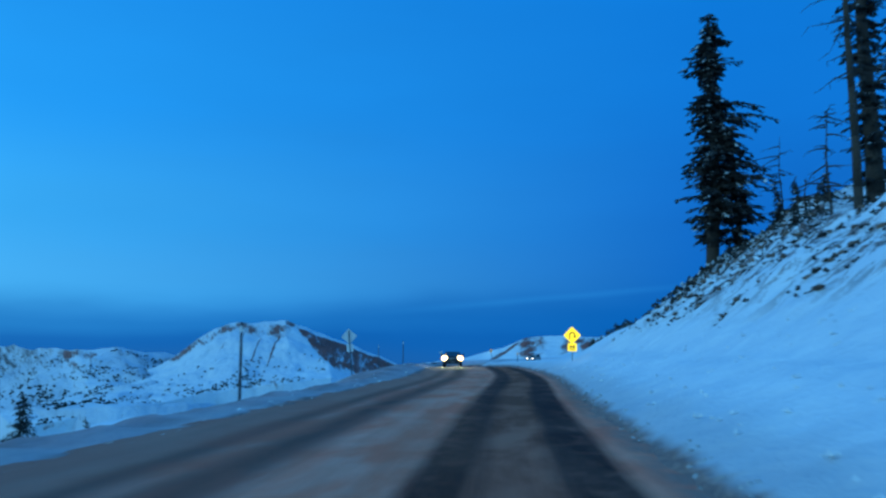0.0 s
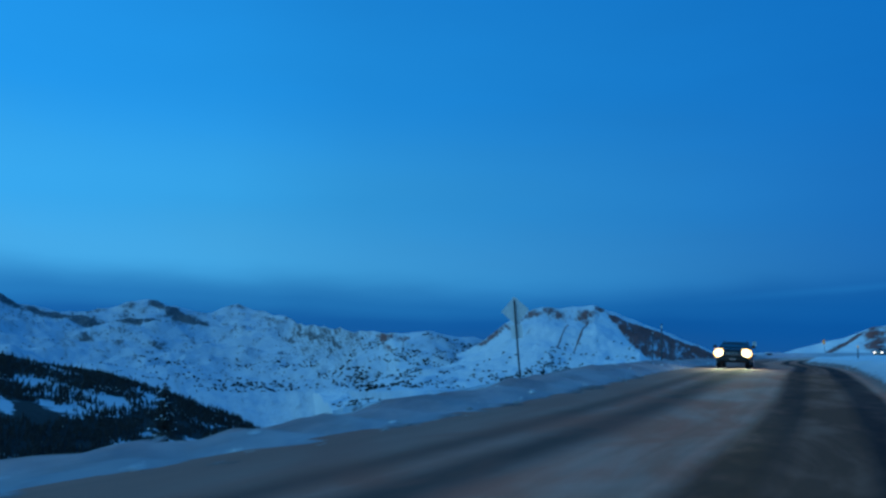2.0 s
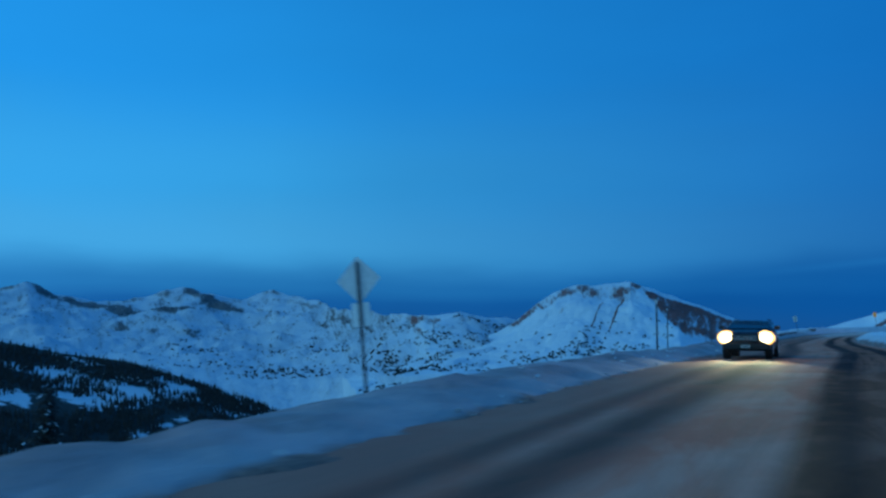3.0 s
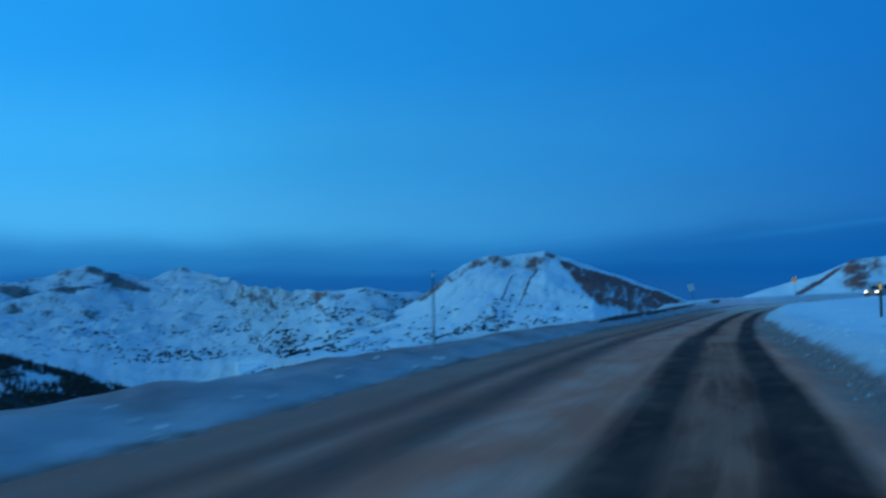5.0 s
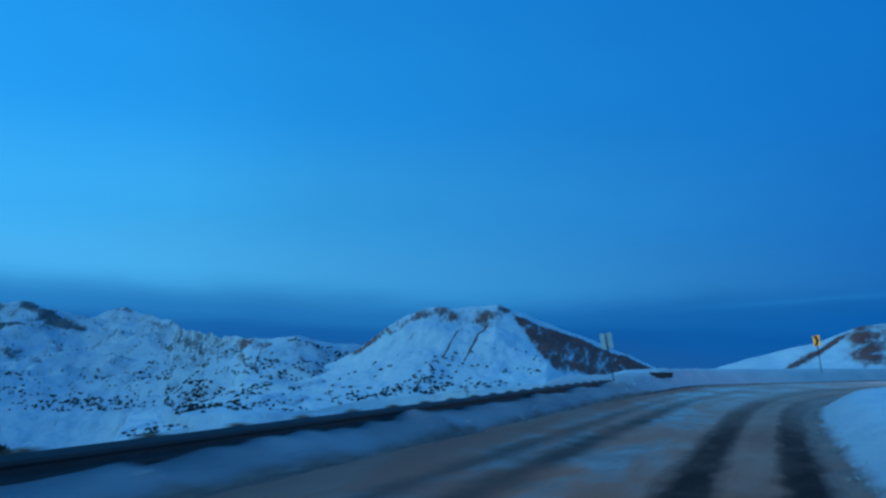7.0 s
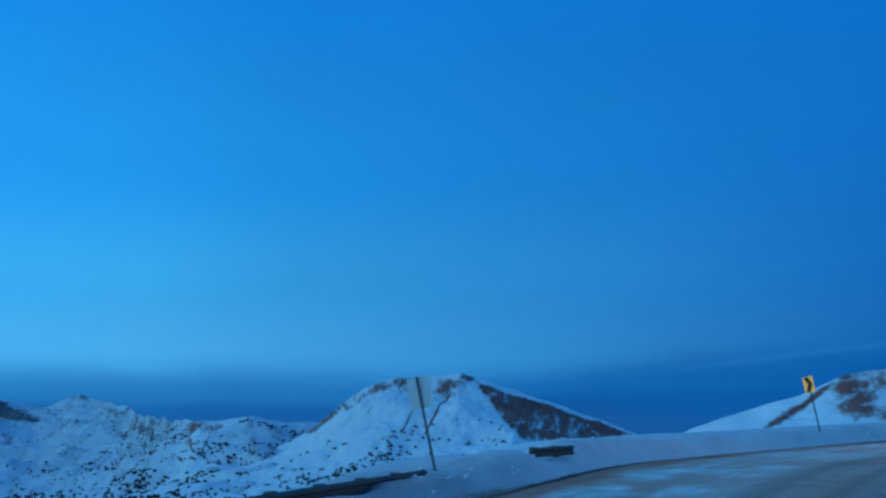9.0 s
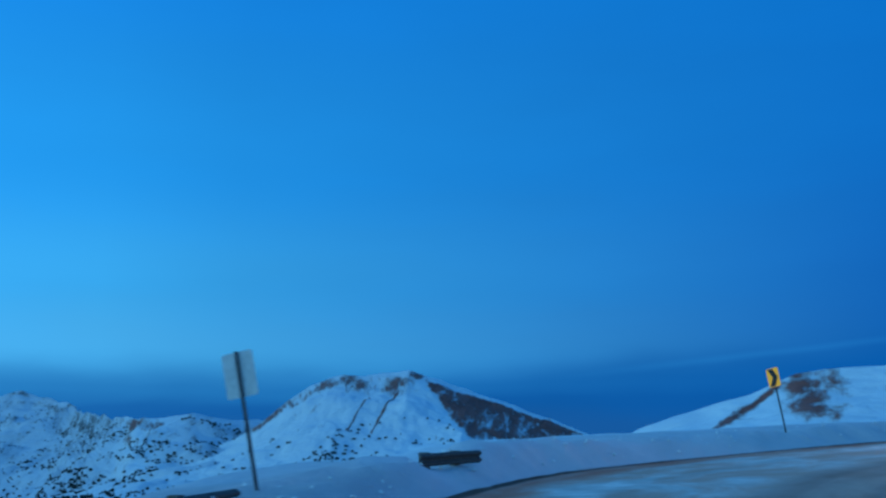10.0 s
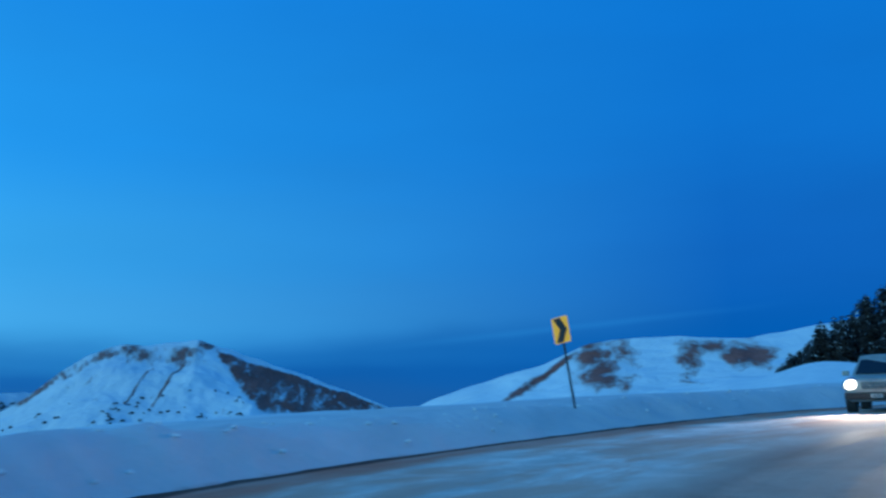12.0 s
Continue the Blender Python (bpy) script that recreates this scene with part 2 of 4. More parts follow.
def mat_mountain():
    m = Mat("snowy_mountain", 0.85)
    rock = m.attr("rock")
    uv = m.t.nodes.new("ShaderNodeUVMap")
    uv.uv_map = "UVMap"
    skin = uv.outputs[0]  # metres along the slope and up it
    big, mid, fine = m.noise(0.012, 5, 0.6), m.noise(0.07, 6, 0.65, skin, (1, 0.8, 1), 0.5), m.noise(0.3, 7, 0.72, skin, (1, 0.6, 1), 0.3)
    snow = m.mix(m.span(mid, 0.35, 0.7), (0.7, 0.76, 0.83), (0.85, 0.88, 0.91))
    snow = m.mix(m.math("MULTIPLY", m.attr("slate_shade"), m.span(mid, 0.35, 0.65, 0.4, 0.7)), snow, (0.36, 0.43, 0.52))  # shade put into the snow's colour, strongest on the far range
    sep = m.t.nodes.new("ShaderNodeSeparateXYZ")
    m.t.links.new(m.geo.outputs["Normal"], sep.inputs[0])
    steep = m.span(sep.outputs[2], 0.82, 0.55)
    bare = m.math("ADD", m.math("MULTIPLY", fine, 0.5), m.math("MULTIPLY", mid, 0.5))
    bare = m.span(m.math("ADD", bare, m.math("ADD", m.math("MULTIPLY", rock, 0.33), m.math("MULTIPLY", steep, 0.06))), 0.6, 0.73)
    earth = m.mix(m.span(fine, 0.35, 0.65), (0.18, 0.045, 0.035), (0.38, 0.115, 0.087))
    shade = m.attr("slate_shade")  # grey-blue rock of the far range
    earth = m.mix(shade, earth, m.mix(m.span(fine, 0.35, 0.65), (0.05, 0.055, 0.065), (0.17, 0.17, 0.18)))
    c = m.mix(bare, snow, earth)
    m.color(c)
    return m.bump(m.math("ADD", m.math("MULTIPLY", big, 2.5), m.math("ADD", m.noise(0.05, 5, 0.55), m.math("MULTIPLY", bare, 0.25))), 0.55, 7.0).m


def mat_simple(name, a, b, rough=0.6, metal=0.0, scale=8.0, bump=0.2, dist=0.01):
    m = Mat(name, rough, metal)
    n = m.noise(scale, 6, 0.6)
    m.color(m.mix(m.span(n, 0.35, 0.65), a, b))
    m.link(m.span(n, 0.3, 0.7, rough - 0.08, min(1, rough + 0.12)), m.b.inputs["Roughness"])
    return m.bump(n, bump, dist).m


def mat_needles(name, snowy=0.1):
    m = Mat(name, 0.8)
    isl = m.geo.outputs["Random Per Island"]
    c = m.mix(isl, (0.016, 0.011, 0.01), (0.05, 0.036, 0.029))
    m.color(m.mix(m.span(isl, 1 - snowy, 1 - snowy + 0.01), c, (0.62, 0.66, 0.7)))
    return m.m


def mat_glow(name, color, strength):
    return Mat(name, 0.4).color(color).glow(color, strength).m


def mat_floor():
    """Forest floor: near-black ground with clearings of snow."""
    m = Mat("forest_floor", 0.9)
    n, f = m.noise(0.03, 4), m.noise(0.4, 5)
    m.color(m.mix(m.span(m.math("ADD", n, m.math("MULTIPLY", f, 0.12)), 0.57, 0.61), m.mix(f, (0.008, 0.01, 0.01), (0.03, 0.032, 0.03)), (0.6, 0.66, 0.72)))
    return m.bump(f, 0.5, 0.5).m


M_SNOW, M_ROAD, M_MOUNT, M_FLOOR = mat_snow(), mat_road(), mat_mountain(), mat_floor()
M_NEEDLE, M_FAR = mat_needles("spruce_needles", 0.05), mat_needles("far_conifer_foliage", 0.006)
M_BARK = mat_simple("spruce_bark", (0.03, 0.017, 0.012), (0.08, 0.05, 0.036), 0.9, 0, 14, 0.6, 0.03)
M_SHRUB = mat_needles("dark_scrub", 0.2)
M_FARSHRUB = mat_simple("far_dark_scrub", (0.008, 0.011, 0.012), (0.025, 0.03, 0.03), 0.9, 0, 2, 0.2)
M_LUMP = mat_simple("gritty_snow_lumps", (0.3, 0.27, 0.25), (0.6, 0.62, 0.64), 0.85, 0, 3, 0.5, 0.02)
M_CLOD = mat_simple("broken_snow_clods", (0.6, 0.65, 0.7), (0.84, 0.86, 0.88), 0.8, 0, 5, 0.5, 0.03)
M_ROCK = mat_simple("reddish_rock", (0.09, 0.055, 0.045), (0.28, 0.17, 0.12), 0.9, 0, 3, 0.6, 0.05)
M_STEEL = mat_simple("weathered_rail_steel", (0.045, 0.048, 0.052), (0.09, 0.09, 0.092), 0.75, 0.2, 6, 0.2)
M_WOOD = mat_simple("weathered_wood_post", (0.1, 0.075, 0.06), (0.2, 0.16, 0.13), 0.9, 0, 10, 0.4)
M_GALV = mat_simple("galvanised_steel", (0.3, 0.32, 0.34), (0.46, 0.48, 0.5), 0.5, 0.6, 12, 0.1)
M_DARKPOLE = mat_simple("dark_marker_pole", (0.05, 0.055, 0.07), (0.1, 0.11, 0.13), 0.7, 0.1, 10, 0.1)
M_ALU = mat_simple("unpainted_aluminium_sign_back", (0.58, 0.6, 0.62), (0.72, 0.74, 0.76), 0.6, 0.15, 9, 0.1)
M_PALE = mat_simple("pale_painted_sign_back", (0.74, 0.76, 0.78), (0.84, 0.85, 0.86), 0.6, 0, 9, 0.1)
M_BLACK = mat_simple("black_sign_ink", (0.012, 0.012, 0.014), (0.025, 0.025, 0.028), 0.6, 0, 20, 0.05)


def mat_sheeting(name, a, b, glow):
    """Retroreflective sheeting: added emission stands in for headlamp light sent back."""
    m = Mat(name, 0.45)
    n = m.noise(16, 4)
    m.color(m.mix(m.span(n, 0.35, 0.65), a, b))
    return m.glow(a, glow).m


M_YELLOW = mat_sheeting("glowing_yellow_sheeting", (0.95, 0.68, 0.02), (0.88, 0.6, 0.02), 1.25)
M_AMBER = mat_sheeting("glowing_amber_sheeting", (0.9, 0.42, 0.02), (0.78, 0.36, 0.02), 0.38)
M_TYRE = mat_simple("tyre_rubber", (0.012, 0.012, 0.013), (0.03, 0.03, 0.032), 0.85, 0, 20, 0.2)
M_RIM = mat_simple("alloy_rim", (0.3, 0.3, 0.32), (0.42, 0.42, 0.44), 0.35, 0.8, 20, 0.05)
M_DARKPAINT = mat_simple("dark_car_paint", (0.02, 0.022, 0.028), (0.04, 0.042, 0.048), 0.3, 0.2, 5, 0.02)
M_PALEPAINT = mat_simple("silver_beige_car_paint", (0.32, 0.31, 0.3), (0.4, 0.39, 0.37), 0.35, 0.3, 5, 0.02)
M_TRIM = mat_simple("black_plastic_trim", (0.015, 0.015, 0.017), (0.03, 0.03, 0.032), 0.6, 0, 20, 0.1)
M_CHROME = mat_simple("chrome", (0.5, 0.5, 0.52), (0.6, 0.6, 0.62), 0.2, 1.0, 20, 0.02)
M_GLASS = mat_simple("tinted_window_glass", (0.01, 0.012, 0.016), (0.014, 0.016, 0.02), 0.08, 0.0, 2, 0.0)
M_HEAD = mat_glow("lit_headlamp", (1.0, 0.82, 0.42), 9.0)
M_HEADW = mat_glow("lit_white_headlamp", (1.0, 0.95, 0.82), 3.0)
# added glow on the bowl imitates the glare round the warm lamps
M_GLARE_BOWL = mat_glow("glare_headlamp_bowl", (1.0, 0.55, 0.16), 3.0)
M_PLATE = mat_simple("number_plate_white", (0.5, 0.5, 0.5), (0.6, 0.6, 0.6), 0.5, 0, 10, 0.02)


# ---- mesh short-hands ----
def mesh_of(name, verts, faces, mat, smooth=True):
    me = bpy.data.meshes.new(name)
    me.from_pydata(verts, [], faces)
    me.materials.append(mat)
    if smooth:
        me.polygons.foreach_set("use_smooth", [True] * len(me.polygons))
    me.update()
    return me


def part(name, bm, mat, parent=None, label="", smooth=False):
    me = bpy.data.meshes.new(name)
    bm.normal_update()
    bm.to_mesh(me)
    bm.free()
    me.materials.append(mat)
    if smooth:
        me.polygons.foreach_set("use_smooth", [True] * len(me.polygons))
    ob = new(name, me)
    ob.parent = parent
    if label:
        tagged(ob, label)
    return ob


def box(bm, x0, x1, y0, y1, z0, z1, bevel=0.0):
    c = Matrix.Translation(((x0 + x1) / 2, (y0 + y1) / 2, (z0 + z1) / 2)) @ Matrix.Diagonal((x1 - x0, y1 - y0, z1 - z0, 1))
    vs = bmesh.ops.create_cube(bm, size=1, matrix=c)["verts"]
    if bevel:
        es = {e for v in vs for e in v.link_edges}
        bmesh.ops.bevel(bm, geom=list(es), offset=bevel, segments=2, affect="EDGES", profile=0.6)
    return vs


def tube(bm, a, b, r0, r1=None, n=10):
    a, b = Vector(a), Vector(b)
    r1 = r0 if r1 is None else r1
    turn = (b - a).to_track_quat("Z", "Y").to_matrix().to_4x4()
    bmesh.ops.create_cone(bm, cap_ends=True, segments=n, radius1=r0, radius2=max(r1, 1e-4), depth=(b - a).length,
                          matrix=Matrix.Translation((a + b) / 2) @ turn)


def plate(bm, outline, y, thick):
    """A flat panel in the x-z plane with real thickness."""
    f = [bm.verts.new((x, y - thick / 2, z)) for x, z in outline]
    b = [bm.verts.new((x, y + thick / 2, z)) for x, z in outline]
    bm.faces.new(f)
    bm.faces.new(b[::-1])
    n = len(f)
    for i in range(n):
        bm.faces.new((f[i], b[i], b[(i + 1) % n], f[(i + 1) % n]))


def fbm(x, y, z=0.0, octaves=5):
    return noise.fractal(Vector((x, y, z)), 0.9, 2.1, octaves)


# ---- the road's plan: left and right edge and height along it ----
LEFT = [(-8.0, -60), (-7.2, -25), (-5.9, 0), (-5.4, 12), (-4.45, 30), (-3.05, 52), (-3.05, 80), (-2.65, 100), (-3.65, 116), (-4.3, 132), (-4.0, 147),
        (-3.8, 160), (-3.5, 175), (-3.2, 190), (-2.6, 200), (-1.2, 210), (1.6, 216.6), (5.4, 221.6), (9.2, 225.4), (14.2, 229.6), (23.5, 235.5), (38, 241),
        (58, 243), (83, 234), (108, 220)]
RIGHT = [(0.0, -60), (0.8, -25), (2.0, 0), (2.3, 12), (3.2, 30), (4.5, 52), (4.9, 80), (4.8, 100), (4.1, 116), (3.1, 132), (2.6, 147),
         (2.6, 160), (2.85, 175), (3.5, 188), (5.2, 198), (7.6, 206), (10.6, 212), (14.5, 217.5), (19.5, 222), (25.5, 226.5), (33, 230), (42, 231.5),
         (56, 230.5), (77, 222), (100, 209)]
LEVEL = [-0.9, -0.4, 0.0, 0.2, 0.52, 0.9, 1.3, 1.4, 1.4, 1.4, 1.44, 1.5, 1.57, 1.64, 1.74, 1.9, 2.02, 2.22, 2.42, 2.58, 2.76, 2.95, 3.4, 4.2, 5.2]


def spline(rows, per=24):
    p = np.array(rows, float)
    p = np.vstack([2 * p[0] - p[1], p, 2 * p[-1] - p[-2]])
    out = []
    for i in range(1, len(p) - 2):
        for t in np.arange(per) / per:
            a, b, c, d = p[i - 1: i + 3]
            out.append(0.5 * (2 * b + (c - a) * t + (2 * a - 5 * b + 4 * c - d) * t * t + (3 * b - a - 3 * c + d) * t ** 3))
    out.append(p[-2])
    return np.array(out)


EDGE_L, EDGE_R = spline(LEFT), spline(RIGHT)
EDGE_Z = spline([(z, 0) for z in LEVEL])[:, 0]
MID = (EDGE_L + EDGE_R) / 2
HALF = np.linalg.norm(EDGE_R - EDGE_L, axis=1) / 2
ALONG = np.r_[0, np.cumsum(np.linalg.norm(np.diff(MID, axis=0), axis=1))]
TANG = np.gradient(MID, axis=0)
TANG /= np.linalg.norm(TANG, axis=1)[:, None]


def step(a, b, v):
    t = np.clip((v - a) / (b - a), 0, 1)
    return t * t * (3 - 2 * t)


def ground(x, y):
    """Height of the snow, and metres outside the road's edge, for arrays of places."""
    x, y = np.asarray(x, float), np.asarray(y, float)
    best = np.full(x.shape, 1e9)
    idx = np.zeros(x.shape, int)
    if x.size == 1:
        far = (x[0] - MID[::2, 0]) ** 2 + (y[0] - MID[::2, 1]) ** 2
        idx[0] = 2 * int(np.argmin(far))
        best[0] = far[idx[0] // 2]
    else:
        for k in range(0, len(MID), 2):
            d = (x - MID[k, 0]) ** 2 + (y - MID[k, 1]) ** 2
            hit = d < best
            best[hit], idx[hit] = d[hit], k
    dx, dy = x - MID[idx, 0], y - MID[idx, 1]
    side = dx * TANG[idx, 1] - dy * TANG[idx, 0]  # to the right of the road
    out = np.sqrt(best) - HALF[idx]
    zr = EDGE_Z[idx]
    o = np.maximum(out, 0)
    # right side: bank, then the cut slope of the hill, ending near y = 75
    hill = 1 - step(58, 84, y + 0.25 * (x - 8))
    bank_r = 0.55 * step(0.1, 1.6, o) + 0.3 * step(2.0, 6.0, o)
    cut = 0.42 * np.minimum(o, 3.0) + 0.74 * np.clip(o - 3.3, 0, 10.5) + 0.32 * np.maximum(o - 12.7, 0)
    cut = np.minimum(cut, 6.0 + 4.0 * step(42, 56, y) + 0.05 * o)
    bank_r = bank_r + 3.0 * step(5, 11, o) * step(60, 72, y) * (1 - step(92, 118, y))
    right = bank_r * (1 - hill) + np.maximum(cut, bank_r) * hill
    # left side: ploughed ridge, shoulder, then the fall into the valley
    late = step(190, 222, y)
    lip = 3.3 + 1.6 * step(56, 72, y) + 3.3 * late
    railed = step(126, 140, y) * (1 - late)
    bank_l = (0.03 + 0.15 * step(46, 58, y) + 0.12 * step(56, 72, y) + 0.02 * railed + 0.44 * late) * step(0.05, 1.7 - 0.9 * railed, o) - (0.5 - 0.45 * late) * step(1.9, lip, o)
    bank_l = bank_l + 0.06 * np.exp(-((y - 200.0) / 7.0) ** 4) * step(1.8, 2.7, o) + 0.3 * np.exp(-((y - 207.5) / 6.5) ** 4) * step(0.5, 1.4, o) * (1 - 0.6 * step(2.0, 3.4, o))
    notch = np.exp(-((y - 205.7 - 1.5 * np.clip(o - 1.3, 0, 5)) / (1.3 + 0.45 * np.clip(o - 1.3, 0, 5))) ** 4) * step(0.5, 1.3, o) * step(-15, -9, x) * step(2, -2, x)
    bank_l = bank_l - 0.42 * notch
    fall = -0.42 * np.clip(o - lip, 0, 12) - 0.11 * np.clip(o - lip - 12, 0, 32) - 0.34 * np.clip(o - lip - 44, 0, 90)
    fall = fall * (1 - step(8, 24, x) * step(220, 232, y)) * (1.0 + 0.5 * late)
    left = bank_l + fall
    bearing = np.degrees(np.arctan2(x - 3.7, y - 197.9))
    rise = step(15.5, 20, bearing) * step(222, 240, y) * 0.045 * np.clip(o - 3, 0, 60)
    z = zr + np.where(side > 0, right, left + rise)
    z = np.where(out < 0.0, zr - 0.14, z)
    far = step(400, 900, np.hypot(x, y - 110))
    z = z * (1 - far) + (-42.0) * far
    return z, out, side


def ground_at(x, y):
    z, o, s = ground(np.array([x]), np.array([y]))
    return float(z[0]) + rough_at(x, y, float(o[0]), float(s[0]))


def rough_at(x, y, o, side):
    """Lumps of ploughed snow and wind drift."""
    if o < -0.5:
        return 0.0
    near = math.exp(-((o - 1.2) / 1.6) ** 2)
    z = 0.16 * near * fbm(x * 0.9, y * 0.9, 3.0, 4) + 0.07 * fbm(x * 0.25, y * 0.25, 1.0, 3)
    if side < 0 and 40 < y < 205:
        z += 0.07 * near * fbm(x * 2.1, y * 1.7, 5.0, 3)
    if side > 0 and o > 2.5 and y < 85:
        z += 0.55 * min(1, (o - 2.5) / 3) * fbm(x * 0.32, y * 0.32, 7.0, 5)
    elif o > 8:
        z += min(1, (o - 8) / 20) * 0.9 * fbm(x * 0.05, y * 0.05, 9.0, 5)
    if o < 0.6:
        z = z * max(0.0, (o + 0.5) / 1.1) - 0.0
    return z


def axis(fine0, fine1, fine, growth, reach):
    vals = list(np.arange(fine0, fine1 + 1e-6, fine))
    for sgn, end in ((-1, fine0), (1, fine1)):
        d, v = fine, end
        while abs(v - end) < reach:
            d *= growth
            v += sgn * d
            vals.append(v)
    return np.array(sorted(vals))


def build_ground():
    xs, ys = axis(-13, 24, 0.42, 1.13, 4300), axis(0, 242, 0.62, 1.16, 4300)
    gx, gy = np.meshgrid(xs, ys)
    z, o, s = ground(gx.ravel(), gy.ravel())
    px, py = gx.ravel(), gy.ravel()
    z = np.array([zz + rough_at(a, b, c, d) if abs(a) < 400 and abs(b) < 600 else zz for zz, a, b, c, d in zip(z, px, py, o, s)])
    nx, ny = len(xs), len(ys)
    i = np.arange(nx * ny).reshape(ny, nx)
    faces = np.stack([i[:-1, :-1], i[:-1, 1:], i[1:, 1:], i[1:, :-1]], -1).reshape(-1, 4)
    me = mesh_of("ground", np.stack([px, py, z], -1).tolist(), faces.tolist(), M_SNOW)
    me.attributes.new("edge", "FLOAT", "POINT").data.foreach_set("value", np.clip(o - 0.45 * (s > 0) * step(85, 115, py) * (1 - step(142, 158, py)) + 0.3 * (s < 0) * step(192, 206, py), -1, 50).astype(np.float32))
    rock = step(4.4, 7.4, o) * (s > 0) * (py > 22) * (1 - step(66, 84, py)) * (1 - step(13, 17, o))
    me.attributes.new("rock", "FLOAT", "POINT").data.foreach_set("value", rock.astype(np.float32))
    slush = np.where(s < 0, (1 - step(5.0, 9.0, o)) * (0.92 + 0.08 * step(105, 130, py)), 0.3 * (1 - step(0.6, 1.6, o))) * (1 - 0.65 * step(192, 206, py))
    me.attributes.new("slush", "FLOAT", "POINT").data.foreach_set("value", slush.astype(np.float32))
    return tagged(new("ground", me), "wind-packed blue dusk snow covering the roadside and valley", "snow", kind="structure")


def build_road():
    rows, cols = len(MID), 30
    verts, uvs = [], []
    for k in range(rows):
        side = np.array([TANG[k, 1], -TANG[k, 0]])
        w = HALF[k] + 0.55
        for j in range(cols + 1):
            u = j / cols
            p = MID[k] + side * (2 * u - 1) * w
            crown = 0.05 * (1 - (2 * u - 1) ** 2)
            rut = 0.012 * fbm(p[0] * 0.6, p[1] * 0.25, 2.0, 3)
            verts.append((p[0], p[1], EDGE_Z[k] + crown + rut))
            uvs.append((((2 * u - 1) * w / HALF[k] + 1) / 2, ALONG[k]))
    faces = [(k * (cols + 1) + j, k * (cols + 1) + j + 1, (k + 1) * (cols + 1) + j + 1, (k + 1) * (cols + 1) + j)
             for k in range(rows - 1) for j in range(cols)]
    me = mesh_of("road", verts, faces, M_ROAD)
    layer = me.uv_layers.new(name="UVMap")
    loops = np.empty(len(me.loops), np.int32)
    me.loops.foreach_get("vertex_index", loops)
    layer.data.foreach_set("uv", np.array(uvs, np.float32)[loops].ravel())
    return tagged(new("road", me), "two-lane mountain road with sanded ice and dark tyre tracks", "road", kind="structure")


build_ground()
build_road()

# ---- hills and mountains ----
HUB = (3.0, 110.0)


def mountain(name, label, ridge, foot, crags, rough, bare=(), cells=(150, 60), back=0.6, base=-45.0, lines=(), mat=M_MOUNT, hush=0.6, face=None, floor=0.0, bow=1.0, slate_shade=None, shift=lambda az: (1.0, 0.0, 1.0)):
    """A range seen from the hub: ridge and foot are rows of azimuth (degrees, right of +y), distance and height.
    shift gives, by azimuth, the factor of distance, the turn to the right and the factor of steepness."""
    nu, nv = cells
    r, f = np.array(ridge, float), np.array(foot, float)
    az = np.linspace(r[0, 0], r[-1, 0], nu)
    rd, rz = np.interp(az, r[:, 0], r[:, 1]), np.interp(az, r[:, 0], r[:, 2])
    fd, fz = np.interp(az, f[:, 0], f[:, 1]), np.interp(az, f[:, 0], f[:, 2])
    verts, rocks = [], []
    for iv in range(nv + 1):
        v = iv / nv * (1 + back)
        for iu in range(nu):
            if v <= 1:
                d, z = fd[iu] + (rd[iu] - fd[iu]) * v ** bow, fz[iu] + (rz[iu] - fz[iu]) * (v ** 1.05)
            else:
                d, z = rd[iu] + (rd[iu] - fd[iu]) * (v - 1), rz[iu] - (rz[iu] - fz[iu]) * (v - 1) ** 1.2 * 1.3
            near, turn, lift = shift(az[iu])
            a = radians(az[iu] + turn)
            d, z = d * near, 3.0 + (z - 3.0) * near * lift
            x, y = HUB[0] + d * math.sin(a), HUB[1] + d * math.cos(a)
            hold = 1 - hush * math.exp(-((v - 1) / 0.12) ** 2)
            big = noise.ridged_multi_fractal(Vector((x / rough, y / rough, 0.3)), 0.9, 2.1, 5, 0.9, 2.0) - 1.0
            z += near * (crags * hold * big * min(1.0, v * 4) + crags * 0.25 * fbm(x / rough * 4, y / rough * 4, 5.0, 4))
            if iv == 0:
                z = base
            if iu in (0, nu - 1):
                z = min(z, fz[iu])
            verts.append((x, y, z))
            # speckle over all; on the far range it also stands in for shade
            k = floor * (0.4 + 0.6 * v)
            for a0, v0, ra, rv, *much in bare:
                k = max(k, (0.5 * (much[0] if much else 1.0)) * math.exp(-(((az[iu] - a0) / ra) ** 2 + ((v - v0) / rv) ** 2)))
            if face:
                k = max(k, face(az[iu], v))
            for (a0, v0), (a1, v1), wa, wv, much in lines:
                ex, ey, px, py = (a1 - a0) / wa, (v1 - v0) / wv, (az[iu] - a0) / wa, (v - v0) / wv
                t = min(1.0, max(0.0, (px * ex + py * ey) / (ex * ex + ey * ey)))
                k = max(k, much * math.exp(-((px - t * ex) ** 2 + (py - t * ey) ** 2)))
            rocks.append(k)
    faces = [(i * nu + j, i * nu + j + 1, (i + 1) * nu + j + 1, (i + 1) * nu + j) for i in range(nv) for j in range(nu - 1)]
    me = mesh_of(name, verts, faces, mat)
    me.attributes.new("rock", "FLOAT", "POINT").data.foreach_set("value", np.array(rocks, np.float32))
    apron = 0.4 if bow < 1 else 0.0
    flat = [(radians(az[k % nu]) * rd[k % nu], q[2] * 1.3 + apron * min(520.0, math.hypot(q[0] - HUB[0], q[1] - HUB[1]))) for k, q in enumerate(verts)]
    loops = np.empty(len(me.loops), np.int32)
    me.loops.foreach_get("vertex_index", loops)
    me.uv_layers.new(name="UVMap").data.foreach_set("uv", np.array(flat, np.float32)[loops].ravel())
